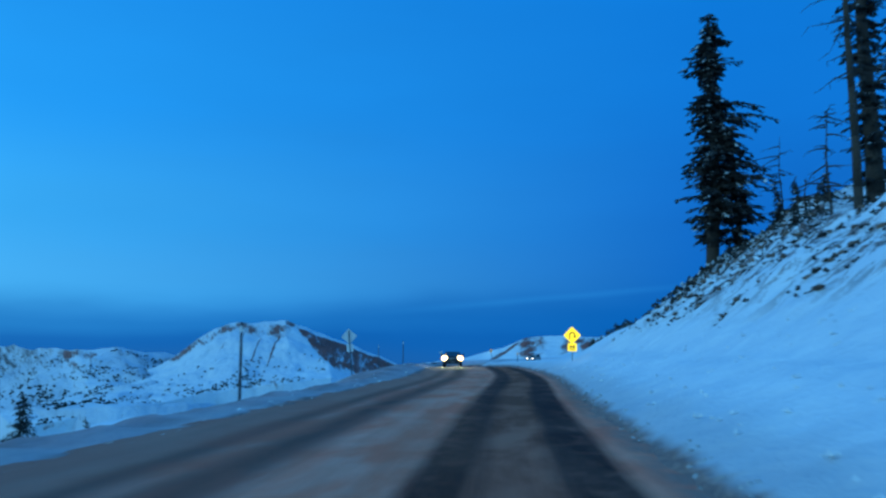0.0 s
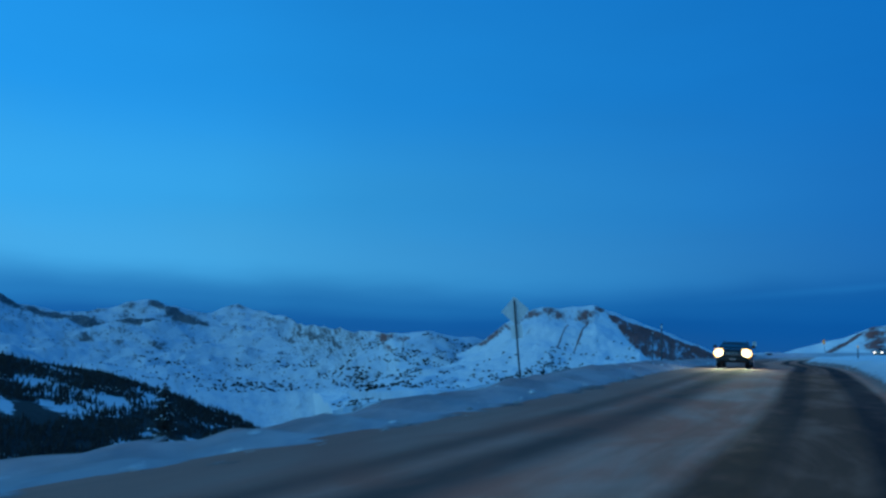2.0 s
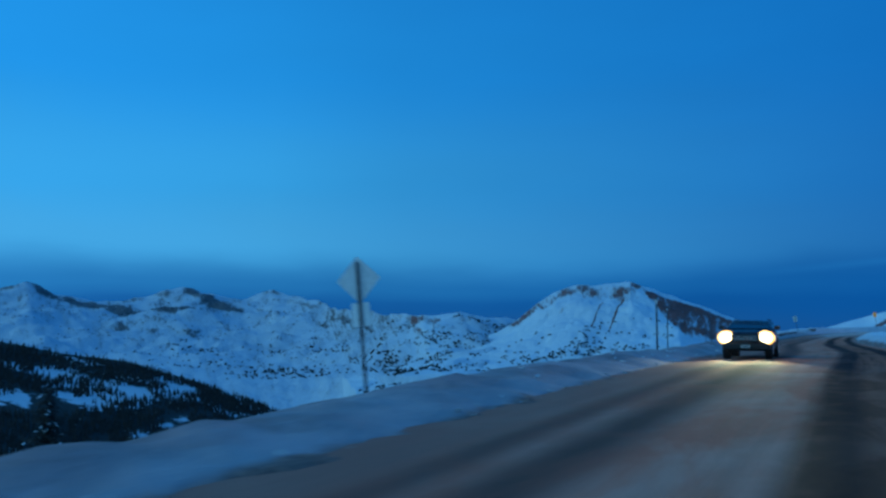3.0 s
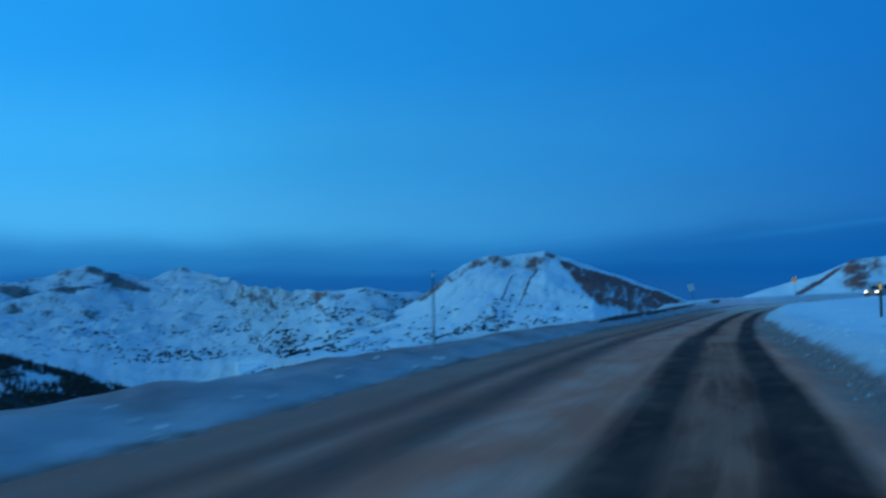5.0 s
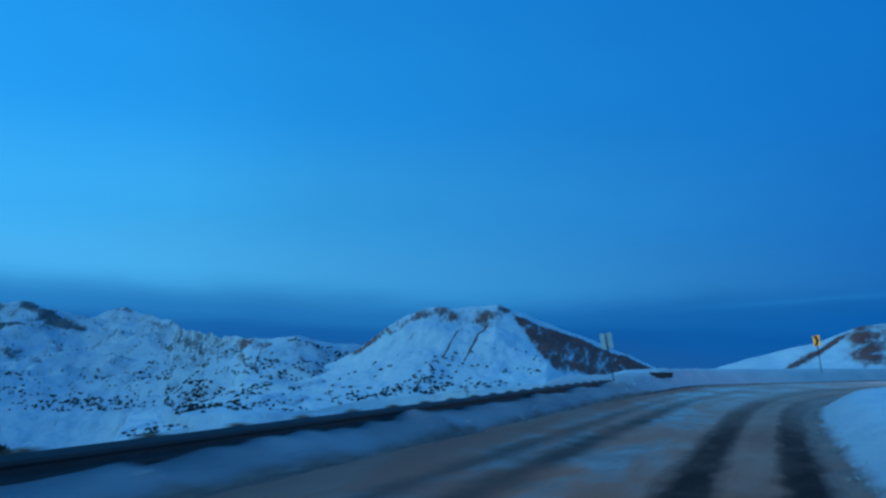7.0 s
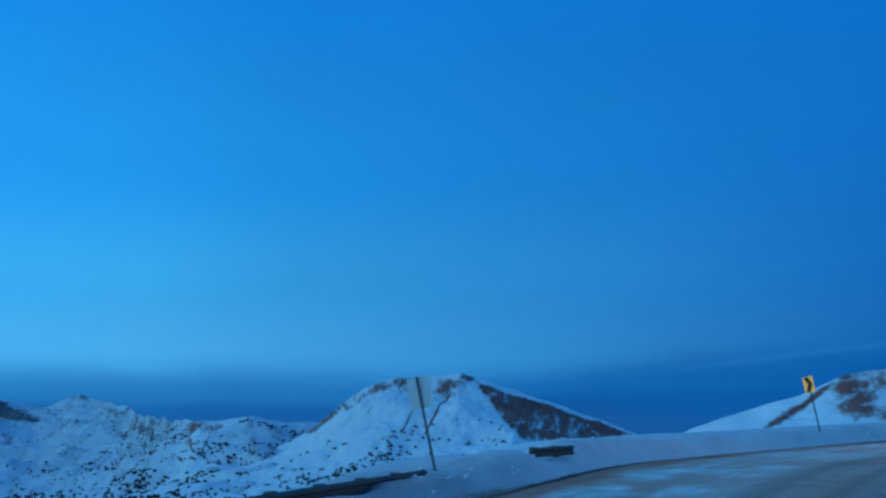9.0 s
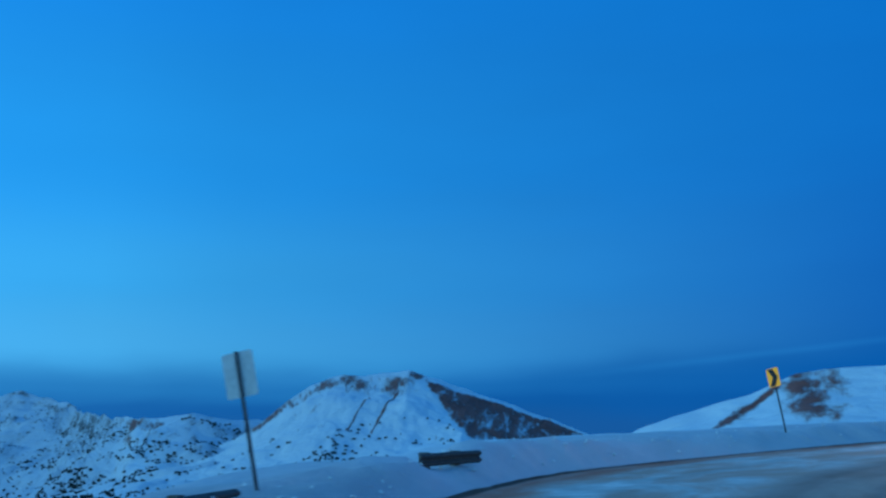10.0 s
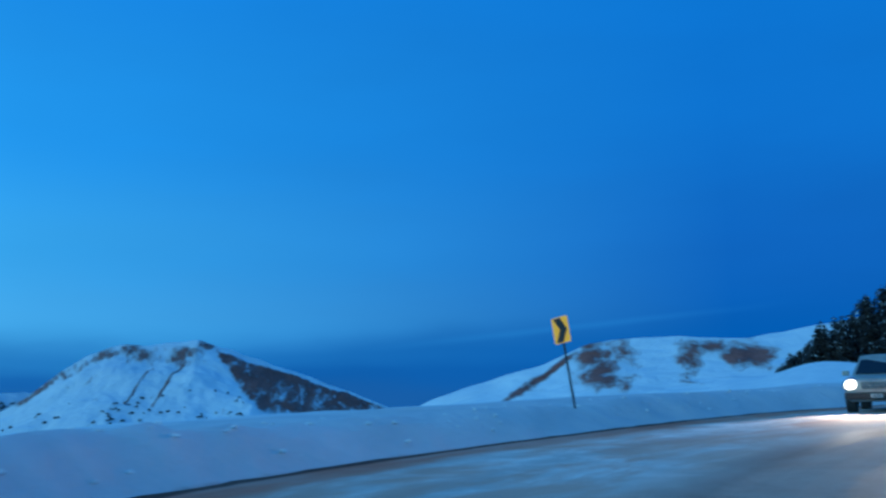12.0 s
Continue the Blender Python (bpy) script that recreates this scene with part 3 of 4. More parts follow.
    if slate_shade:
        me.attributes.new("slate_shade", "FLOAT", "POINT").data.foreach_set("value", np.array([slate_shade(a) for a in az] * (nv + 1), np.float32))
    tagged(new(name, me), label, "mountain", kind="structure")
    return np.array(verts).reshape(nv + 1, nu, 3)


CONE_V = mountain(
    "cone_hill", "snow-covered conical hill with a bare brown scree face",
    [(-34, 540, -32), (-31, 555, -25), (-28, 570, -16.5), (-25.5, 587, -9.5), (-23.4, 589, -0.5), (-22.0, 590, 9), (-20.6, 590, 21), (-19.4, 591, 30), (-18.5, 591, 34.3), (-17.7, 592, 35.8),
     (-16.8, 592, 35.7), (-15.6, 593, 36.8), (-14.3, 593, 38.2), (-13.7, 599, 36.6), (-12.6, 611, 33), (-10.9, 633, 26.4), (-9.1, 654, 19.8),
     (-7.4, 676, 11.5), (-5.6, 697, 2), (-3.8, 718, -8), (0, 740, -25)],
    [(-34, 430, -36), (-28, 440, -26), (-25, 445, -23), (-20, 465, -17), (-15, 470, -12), (-11.3, 480, -8), (-9, 560, -10), (-6, 640, -14), (0, 720, -30)],
    3.4, 42, [(-18.4, 0.94, 1.7, 0.11, 1.25), (-16.6, 0.88, 1.1, 0.11, 1.15), (-15.0, 0.86, 0.9, 0.12, 1.3), (-21.4, 0.95, 1.4, 0.08, 1.2), (-20.2, 0.86, 0.8, 0.06, 0.85), (-13.9, 0.97, 0.6, 0.06, 1.3), (-19.0, 0.69, 0.5, 0.06, 0.85)],
    (460, 110), 0.6, -45.0, [((-15.9, 0.39), (-14.8, 0.78), 0.06, 0.018, 0.95), ((-17.2, 0.4), (-16.2, 0.73), 0.06, 0.018, 0.9)], M_MOUNT, 0.85,
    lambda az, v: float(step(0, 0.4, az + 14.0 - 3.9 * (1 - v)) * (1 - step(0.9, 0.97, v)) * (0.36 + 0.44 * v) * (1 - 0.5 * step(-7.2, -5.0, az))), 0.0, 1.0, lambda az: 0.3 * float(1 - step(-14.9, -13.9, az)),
    lambda az: (0.83, 0.5, 0.93))
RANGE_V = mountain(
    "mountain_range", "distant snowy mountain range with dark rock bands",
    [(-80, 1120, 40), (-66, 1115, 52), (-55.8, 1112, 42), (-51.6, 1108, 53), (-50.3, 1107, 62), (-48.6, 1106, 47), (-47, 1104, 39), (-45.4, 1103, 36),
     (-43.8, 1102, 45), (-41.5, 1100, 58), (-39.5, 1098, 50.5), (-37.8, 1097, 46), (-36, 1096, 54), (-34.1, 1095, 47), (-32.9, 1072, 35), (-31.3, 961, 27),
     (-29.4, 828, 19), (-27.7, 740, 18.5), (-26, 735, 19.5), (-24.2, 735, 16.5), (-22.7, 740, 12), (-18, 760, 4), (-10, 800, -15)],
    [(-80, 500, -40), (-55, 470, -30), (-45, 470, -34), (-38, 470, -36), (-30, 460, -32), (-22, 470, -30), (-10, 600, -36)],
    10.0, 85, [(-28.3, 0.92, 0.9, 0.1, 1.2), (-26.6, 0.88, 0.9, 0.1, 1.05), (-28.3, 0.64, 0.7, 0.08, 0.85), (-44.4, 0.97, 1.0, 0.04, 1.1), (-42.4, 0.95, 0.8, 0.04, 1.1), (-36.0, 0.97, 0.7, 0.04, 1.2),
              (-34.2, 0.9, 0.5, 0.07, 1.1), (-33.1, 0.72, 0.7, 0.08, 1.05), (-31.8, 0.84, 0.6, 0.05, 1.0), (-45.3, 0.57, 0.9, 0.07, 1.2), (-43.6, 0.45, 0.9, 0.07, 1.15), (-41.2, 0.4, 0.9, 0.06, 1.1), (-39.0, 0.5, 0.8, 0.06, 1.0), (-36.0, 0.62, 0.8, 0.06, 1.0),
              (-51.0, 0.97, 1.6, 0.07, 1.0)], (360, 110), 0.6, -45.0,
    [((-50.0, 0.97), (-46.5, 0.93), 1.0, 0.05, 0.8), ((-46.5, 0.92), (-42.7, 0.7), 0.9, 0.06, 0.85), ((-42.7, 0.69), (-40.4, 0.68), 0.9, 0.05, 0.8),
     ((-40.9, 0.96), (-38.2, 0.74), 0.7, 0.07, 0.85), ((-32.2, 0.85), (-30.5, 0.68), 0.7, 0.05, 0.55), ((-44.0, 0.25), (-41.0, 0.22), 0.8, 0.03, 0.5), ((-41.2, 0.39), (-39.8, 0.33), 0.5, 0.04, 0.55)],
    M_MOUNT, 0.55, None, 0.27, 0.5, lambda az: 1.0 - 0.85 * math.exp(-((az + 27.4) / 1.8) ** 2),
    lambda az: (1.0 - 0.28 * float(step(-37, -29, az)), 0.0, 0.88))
mountain(
    "ridge_hill", "low snowy hill with brown bare patches above the bend",
    [(-4.45, 262, -6), (-2.65, 258, 1.5), (-1.75, 256, 3.2), (-0.15, 254, 5.5), (1.45, 253, 7.5), (2.75, 253, 9), (3.65, 253, 11), (4.55, 253, 12.7), (5.45, 253, 13.2),
     (6.55, 252, 13.4), (8.05, 252, 13.6), (9.25, 252, 13), (10.75, 252, 12.6), (12.15, 253, 13.4), (13.55, 254, 14.6), (15.55, 256, 16), (17.85, 258, 17.5), (25.55, 262, 22),
     (39.55, 240, 26)],
    [(-4.45, 205, -9), (-1.45, 205, -1.5), (3.55, 203, 0), (9.05, 200, 2.5), (14, 196, 4), (20, 190, 6), (40, 175, 8)],
    0.9, 40, [(4.75, 0.86, 1.0, 0.3, 1.8), (5.0, 0.58, 1.0, 0.3, 1.65), (6.0, 0.75, 0.6, 0.35, 1.4), (10.4, 0.7, 1.1, 0.34, 1.45), (9.2, 0.84, 1.5, 0.18, 1.25), (8.2, 0.62, 0.5, 0.32, 1.12), (7.9, 0.4, 0.3, 0.2, 1.05), (5.6, 0.35, 0.4, 0.15, 1.0)], (200, 60), 0.6, -20.0,
    [((0.6, 0.37), (2.5, 0.78), 0.3, 0.07, 0.72), ((2.5, 0.78), (4.0, 0.93), 0.35, 0.06, 0.8)], M_MOUNT, 0.6, None, 0.0, 0.6)
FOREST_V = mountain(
    "forest_slope", "near-black valley slope with snow clearings below the dark forest",
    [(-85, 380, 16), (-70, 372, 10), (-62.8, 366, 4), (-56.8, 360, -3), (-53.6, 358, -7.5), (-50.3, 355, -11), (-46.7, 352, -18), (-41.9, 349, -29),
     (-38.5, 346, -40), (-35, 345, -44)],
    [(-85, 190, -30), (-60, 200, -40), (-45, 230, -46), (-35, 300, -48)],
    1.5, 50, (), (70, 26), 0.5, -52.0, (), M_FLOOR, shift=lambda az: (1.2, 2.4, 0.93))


def scatter(name, label, spots, make, mat, category, seed):
    """Countless small things joined into one mesh."""
    rng = random.Random(seed)
    verts, faces = [], []
    for p in spots(rng):
        make(rng, p, verts, faces)
    return tagged(new(name, mesh_of(name, verts, faces, mat, False)), label, category, kind="stuff")


def on_range(grid, count, keep, lo, hi):
    def spots(rng):
        nv, nu, _ = grid.shape
        made = 0
        for _ in range(count * 30):
            if made >= count:
                break
            i, j = rng.uniform(lo, hi) * (nv - 2), rng.uniform(0.01, 0.98) * (nu - 2)
            a, b = int(i), int(j)
            p = grid[a, b] * (1 - i + a) + grid[a + 1, b] * (i - a)
            p = p + (grid[a, b + 1] - grid[a, b]) * (j - b)
            if keep(rng, p, i / nv, j / nu):
                made += 1
                yield p
    return spots


def conifer(lo, hi):
    def make(rng, p, verts, faces):
        h = rng.uniform(lo, hi)
        w = h * rng.uniform(0.16, 0.24)
        for k in range(3):
            n, b = 6, len(verts)
            z0, z1 = p[2] - 0.3 + h * (0.08 + 0.26 * k), p[2] + h * (0.5 + 0.25 * k)
            r, t0 = w * (1 - 0.27 * k), rng.random() * 6
            for q in range(n):
                a, s = t0 + q * 2 * math.pi / n, r * rng.uniform(0.6, 1.25)
                verts.append((p[0] + s * math.cos(a), p[1] + s * math.sin(a), z0 + rng.uniform(-0.06, 0.06) * h))
            verts.append((p[0], p[1], z1))
            faces.extend((b + q, b + (q + 1) % n, b + n) for q in range(n))
            faces.append(tuple(b + q for q in range(n - 1, -1, -1)))
    return make


def clump(lo, hi, flat=0.7):
    def make(rng, p, verts, faces):
        for _ in range(rng.randint(2, 4)):
            s = rng.uniform(lo, hi)
            cx, cy, cz = p[0] + rng.uniform(-1, 1) * s, p[1] + rng.uniform(-1, 1) * s, p[2] + s * flat * 0.3
            b, n = len(verts), 5
            t0 = rng.random() * 6
            for q in range(n):
                a, k = t0 + q * 2 * math.pi / n, s * rng.uniform(0.5, 1.2)
                verts.append((cx + k * math.cos(a), cy + k * math.sin(a), cz + s * rng.uniform(-0.4, 0.3)))
            verts.append((cx + rng.uniform(-0.4, 0.4) * s, cy + rng.uniform(-0.4, 0.4) * s, cz + s * flat * rng.uniform(0.7, 1.3)))
            verts.append((cx, cy, cz - s * 0.6))
            for q in range(n):
                faces.append((b + q, b + (q + 1) % n, b + n))
                faces.append((b + (q + 1) % n, b + q, b + n + 1))
    return make


def patchy(scale, cut, z=0.0):
    return lambda rng, p, v, u: fbm(p[0] / scale, p[1] / scale, z, 4) + rng.uniform(-0.12, 0.12) > cut


scatter("far_forest", "dense dark spruce forest on the valley slope", on_range(FOREST_V, 16000, lambda rng, p, v, u: fbm(p[0] / 22, p[1] / 30, 0.0, 4) + rng.uniform(-0.12, 0.12) > (-0.42 if v > 0.48 else -0.08), 0.05, 0.67), conifer(1.5, 3.2), M_FAR, "forest", 3)


def drifts(grid, az0, az1, groups):
    """Spots in loose groups: azimuth, height up the slope, their spreads, and how many."""
    def spots(rng):
        nv, nu, _ = grid.shape
        for a0, v0, ra, rv, count in groups:
            for _ in range(int(1.6 * count)):
                u = (a0 + rng.gauss(0, ra) - az0) / (az1 - az0)
                i, j = min(0.99, max(rng.uniform(0.012, 0.05), (v0 + rng.gauss(0, rv)) / 1.6)) * (nv - 2), min(0.98, max(0.01, u)) * (nu - 2)
                a, b = int(i), int(j)
                p = grid[a, b] * (1 - i + a) + grid[a + 1, b] * (i - a)
                yield p + (grid[a, b + 1] - grid[a, b]) * (j - b)
    return spots


scatter("valley_scrub", "scattered dark scrub on the snowy mountainside", on_range(RANGE_V, 4200, patchy(26, 0.1, 4.0), 0.03, 0.56), clump(0.25, 0.75, 0.9), M_FARSHRUB, "shrubs", 5)
scatter("valley_thicket", "loose groups of dark scrub in the valley below the pass",
        drifts(RANGE_V, -80, -10, [(-30.1, 0.24, 0.4, 0.03, 26), (-28.2, 0.29, 0.5, 0.03, 22), (-30.0, 0.12, 0.6, 0.05, 60), (-27.6, 0.17, 0.5, 0.05, 30), (-33.6, 0.24, 0.9, 0.03, 26), (-31.4, 0.21, 0.7, 0.02, 16),
                                   (-36.5, 0.24, 1.2, 0.03, 16), (-41.5, 0.22, 1.5, 0.02, 24), (-36.6, 0.02, 1.3, 0.03, 90), (-40.5, 0.08, 1.6, 0.04, 26), (-31.5, 0.03, 1.5, 0.02, 26)]),
        clump(0.4, 0.95, 1.1), M_FARSHRUB, "shrubs", 15)
scatter("hill_scrub", "scattered dark scrub on the foot of the conical hill",
        on_range(CONE_V, 460, lambda rng, p, v, u: u < 0.66 and v < 0.1 + 0.25 * rng.random() ** 2 and fbm(p[0] / 18, p[1] / 18, 6.0, 4) + rng.uniform(-0.2, 0.2) > 0.0, 0.02, 0.4), clump(0.22, 0.7, 0.9), M_FARSHRUB, "shrubs", 6)


# ---- trees ----
def spruce(name, label, at, height, spread, seed, profile, lean=(0.0, 0.0), bare_foot=0.1, sprays=9, whorls=46, lush=1.0, group="spruces on the cut slope"):
    """A spruce: tapered trunk, and a crown of hanging sprays on drooping limbs."""
    rng = random.Random(seed)
    base = new(name)
    base.location = at
    bm = bmesh.new()
    n, pts = 9, []
    for k in range(9):
        t = k / 8
        pts.append(Vector((lean[0] * t * height + 0.12 * math.sin(2.3 * t * 3 + seed), lean[1] * t * height, t * height - 0.5 * (k == 0))))
    r0 = height * 0.024
    for k in range(8):
        tube(bm, pts[k], pts[k + 1], r0 * (1 - k / 8) ** 0.8 + 0.03, r0 * (1 - (k + 1) / 8) ** 0.8 + 0.02, n)
    part("trunk", bm, M_BARK, base, smooth=True)
    verts, faces = [], []

    def spine(t):
        k = min(7, int(t * 8))
        return pts[k].lerp(pts[k + 1], t * 8 - k)

    def spray(p, out, down, size):
        across = out.cross(Vector((0, 0, 1))).normalized()
        tip = p + out * size + Vector((0, 0, -down * size))
        w = across * size * rng.uniform(0.22, 0.4) + Vector((0, 0, rng.uniform(-0.1, 0.1) * size))
        m = p.lerp(tip, 0.5)
        b = len(verts)
        up = Vector((0, 0, size * 0.1))
        verts.extend([tuple(p), tuple(m + w - up), tuple(tip), tuple(m - w - up), tuple(m + up)])
        faces.extend([(b, b + 1, b + 4), (b + 1, b + 2, b + 4), (b + 2, b + 3, b + 4), (b + 3, b, b + 4)])

    for k in range(whorls):
        t = bare_foot + (1 - bare_foot) * ((k + rng.uniform(-0.3, 0.3)) / whorls if k else 0) ** 0.95
        for q in range(rng.randint(6, 9)):
            ang = rng.random() * 2 * math.pi
            ln = spread * profile(t, ang) * rng.choice((0.45, 0.7, 0.9, 1.0, 1.2)) * rng.uniform(0.85, 1.12)
            if ln < 0.12:
                continue
            out = Vector((math.cos(ang), math.sin(ang), 0))
            p0 = spine(min(0.999, t))
            droop = rng.uniform(0.15, 0.45)
            count = max(3, int(sprays * ln / spread) + 2)
            for j in range(count):
                f = (j + 0.4) / count
                p = p0 + out * ln * f + Vector((0, 0, ln * (0.12 * f - droop * f * f)))
                turned = (out + Vector((rng.uniform(-0.9, 0.9), rng.uniform(-0.9, 0.9), 0))).normalized()
                spray(p, turned, rng.uniform(0.15, 0.9), rng.uniform(0.28, 0.55) * (0.62 + 0.12 * min(height, 12) / 4) * (1.15 - 0.5 * f) * min(1, 0.4 + ln) * lush)
    crown = new("crown", mesh_of("crown", verts, faces, M_NEEDLE, False))
    crown.parent = base
    return tagged(base, label, "tree", group)


def bare_tree(name, label, at, height, radius, seed, limbs=26):
    """A dead conifer: trunk and thin, broken limbs."""
    rng = random.Random(seed)
    base = new(name)
    base.location = at
    bm = bmesh.new()
    for k in range(8):
        tube(bm, (0.06 * math.sin(k), 0, height * k / 8 - 0.6 * (k == 0)), (0.06 * math.sin(k + 1), 0, height * (k + 1) / 8),
             radius * (1 - 0.1 * k), radius * (1 - 0.1 * (k + 1)), 10)
    part("trunk", bm, M_BARK, base, smooth=True)
    for k in range(limbs):
        bm = bmesh.new()
        z = height * rng.uniform(0.3, 0.98)
        a = rng.random() * 2 * math.pi
        ln = rng.uniform(0.6, 2.0) * (1.25 - 0.6 * z / height)
        p = Vector((0, 0, z))
        d = Vector((math.cos(a), math.sin(a), rng.uniform(-0.4, 0.05)))
        for j in range(3):
            e = p + d * ln / 3
            tube(bm, p, e, 0.045 * (1 - j * 0.28), 0.045 * (1 - (j + 1) * 0.28), 5)
            side = (d.cross(Vector((0, 0, 1))) * rng.choice((-1, 1)) + d * 0.6).normalized()
            tube(bm, e, e + (side + Vector((0, 0, rng.uniform(-0.5, 0.1)))) * ln * 0.3, 0.018, 0.006, 4)
            p, d = e, d + Vector((rng.uniform(-0.3, 0.3), rng.uniform(-0.3, 0.3), rng.uniform(-0.3, 0.12)))
        part("limb", bm, M_BARK, base)
    return tagged(base, label, "tree", "dead trees on the cut slope")


def slim(t, a):
    return max(0.04, (1 - t) ** 0.75) * (0.85 + 0.15 * math.sin(9 * t))


def old_spruce(t, a):
    """Ragged and nearly columnar, with a neck below the top and heavier limbs on one side."""
    marks = [0.18, 0.24, 0.3, 0.4, 0.48, 0.55, 0.62, 0.67, 0.71, 0.75, 0.8, 0.84, 0.9, 1.0]
    heavy = float(np.interp(t, marks, [0.3, 1.2, 2.6, 2.3, 1.9, 1.2, 2.3, 1.1, 0.25, 0.3, 1.15, 0.6, 0.75, 0.2]))
    light = float(np.interp(t, marks, [0.8, 1.2, 1.2, 1.1, 1.35, 1.0, 1.0, 0.9, 0.4, 0.4, 1.25, 0.55, 0.6, 0.2]))
    k = 0.5 + 0.5 * math.cos(a)
    return (light + (heavy - light) * k) * (0.85 + 0.35 * math.sin(37 * t) * math.sin(3 * a + 9 * t))


def planted(x, y, sink=0.15):
    return (x, y, ground_at(x, y) - sink)


spruce("old_spruce", "tall ragged dark spruce with snow-flecked boughs on the slope", planted(14.45, 57.0, 0.9), 16.4, 1.45, 11, old_spruce, (0.02, 0), 0.16, 15, 58, 1.15)
spruce("spruce", "smaller dark spruce beside the tall ragged one", planted(16.1, 57.8, 0.6), 8.8, 2.7, 12, slim, (0, 0), 0.1, 12, 26, 1.1)
bare_tree("dead_tree", "grey dead conifer trunk with broken bare limbs", planted(16.1, 41.0, 0.5), 17.0, 0.22, 21, 48)
bare_tree("dead_tree", "thin grey snag with short broken limbs beside a dead trunk", planted(15.2, 41.6, 0.4), 5.6, 0.07, 15, 22)
spruce("spruce", "tall dark spruce behind the dead trunk", planted(17.75, 43.2, 0.5), 18.0, 1.5, 13, lambda t, a: 0.35 + 0.6 * (1 - t), (0, 0), 0.1, 11, 34)
spruce("spruce", "tall thin spruce on the slope's crest", planted(20.6, 45.5, 0.5), 16.0, 1.8, 14, lambda t, a: 0.35 + 0.6 * (1 - t), (0, 0), 0.1, 10, 30)
bare_tree("dead_tree", "thin bare dead sapling on the slope", planted(16.4, 47.5, 0.3), 2.6, 0.07, 22, 16)
bare_tree("dead_tree", "thin bare dead sapling on the slope", planted(17.2, 48.0, 0.3), 2.2, 0.06, 23, 12)
bare_tree("dead_tree", "slender leaning snag with a tuft at its tip", planted(18.0, 55.5, 0.3), 5.0, 0.06, 24, 9)
for k, (x, y, h) in enumerate(((17.6, 55.0, 2.6), (18.4, 54.2, 1.9), (17.0, 50.5, 1.5), (18.4, 50.0, 2.0))):
    spruce("small_spruce", "stunted young spruce on the snowy crest", planted(x, y, 0.15), h, 0.55, 30 + k, slim, (0, 0), 0.04, 7, 16)
FOOT = planted(-46.2, 99.5, 0.3)
spruce("valley_spruce", "lone dark spruce on the snowy slope below the road", FOOT, -1.2 - FOOT[2], 2.5, 41, slim, (0, 0), 0.04, 10, 28, 1.2, "spruces below the road")
spruce("small_spruce", "tiny spruce on the slope below the road", planted(-39.6, 100.0, 0.1), 2.5, 0.9, 42, slim, (0, 0), 0.04, 7, 14, 1.0, "spruces below the road")

# dark conifers above the bend
rng_t = random.Random(77)
for k in [0.4 * j for j in range(150)]:
    az = 17.6 + 0.25 * k + rng_t.uniform(-0.25, 0.25)
    d = 112 + rng_t.uniform(-6, 12)
    x, y = 3.7 + d * math.sin(radians(az)), 197.9 + d * math.cos(radians(az))
    h = (1.3 + 9.0 * min(1, k / 28) ** 1.2) * rng_t.uniform(0.75, 1.15)
    spruce("spruce", "dark spruce in the stand above the bend", planted(x, y, 0.3), h, 0.7 + 0.3 * h, 100 + int(9 * k), slim, (0, 0), 0.02, 6, 9 + int(h * 1.5), 1.5, "spruce stand above the bend")


def slope_spots(count):
    def spots(rng):
        made = 0
        while made < count:
            y = rng.uniform(26, 74)
            x = rng.uniform(8, 22)
            z, o, s = ground(np.array([x]), np.array([y]))
            if y < 50 and rng.random() < 0.6:
                continue
            if s[0] < 0 or not 5.0 < o[0] < 15.5 or fbm(x * 0.25, y * 0.25, 2.0, 3) + rng.uniform(-0.3, 0.3) < (0.16 if o[0] < 8 else -0.05 if o[0] < 10 else -0.3):
                continue
            made += 1
            yield (x, y, float(z[0]) + rough_at(x, y, float(o[0]), 1.0))
    return spots


scatter("slope_scrub", "snow-dusted dark scrub clinging to the cut slope", slope_spots(3000), clump(0.03, 0.1, 1.0), M_SHRUB, "shrubs", 8)
scatter("crest_scrub", "dark snow-flecked scrub round the foot of the tall spruce",
        lambda rng: ((x, y, ground_at(x, y) + rng.uniform(0, 0.25)) for x, y in ((rng.gauss(14.4, 1.5), rng.gauss(57.6, 1.6)) for _ in range(420))), clump(0.04, 0.15, 1.1), M_SHRUB, "shrubs", 18)
scatter("slope_rocks", "reddish stones showing through the snow of the cut slope", slope_spots(420), clump(0.05, 0.2, 0.6), M_ROCK, "rocks", 9)


def edge_spots(count, lo, hi):
    def spots(rng):
        for _ in range(count):
            k = rng.randrange(40, 330)
            s = rng.choice((-1, 1))
            d = HALF[k] + rng.uniform(lo, hi) ** 1.0
            x, y = MID[k, 0] + s * TANG[k, 1] * d, MID[k, 1] - s * TANG[k, 0] * d
            yield (x, y, max(ground_at(x, y), EDGE_Z[k]) - 0.02)
    return spots


scatter("snow_lumps", "lumps of ploughed dirty snow along the road's edge", edge_spots(1500, 0.05, 0.5), clump(0.015, 0.045, 0.7), M_LUMP, "snow", 10)


def bank_spots(rows):
    """Places on the snowbanks: side, stretch along the road, distance outside the edge, and how many."""
    def spots(rng):
        for s, y0, y1, lo, hi, count in rows:
            ks = np.nonzero((MID[:, 1] > y0) & (MID[:, 1] < y1))[0]
            for _ in range(count):
                k = int(rng.choice(list(ks)))
                d = HALF[k] + lo + (hi - lo) * rng.random() ** 1.6
                x, y = MID[k, 0] + s * TANG[k, 1] * d, MID[k, 1] - s * TANG[k, 0] * d
                yield (x, y, ground_at(x, y) - 0.01)
    return spots


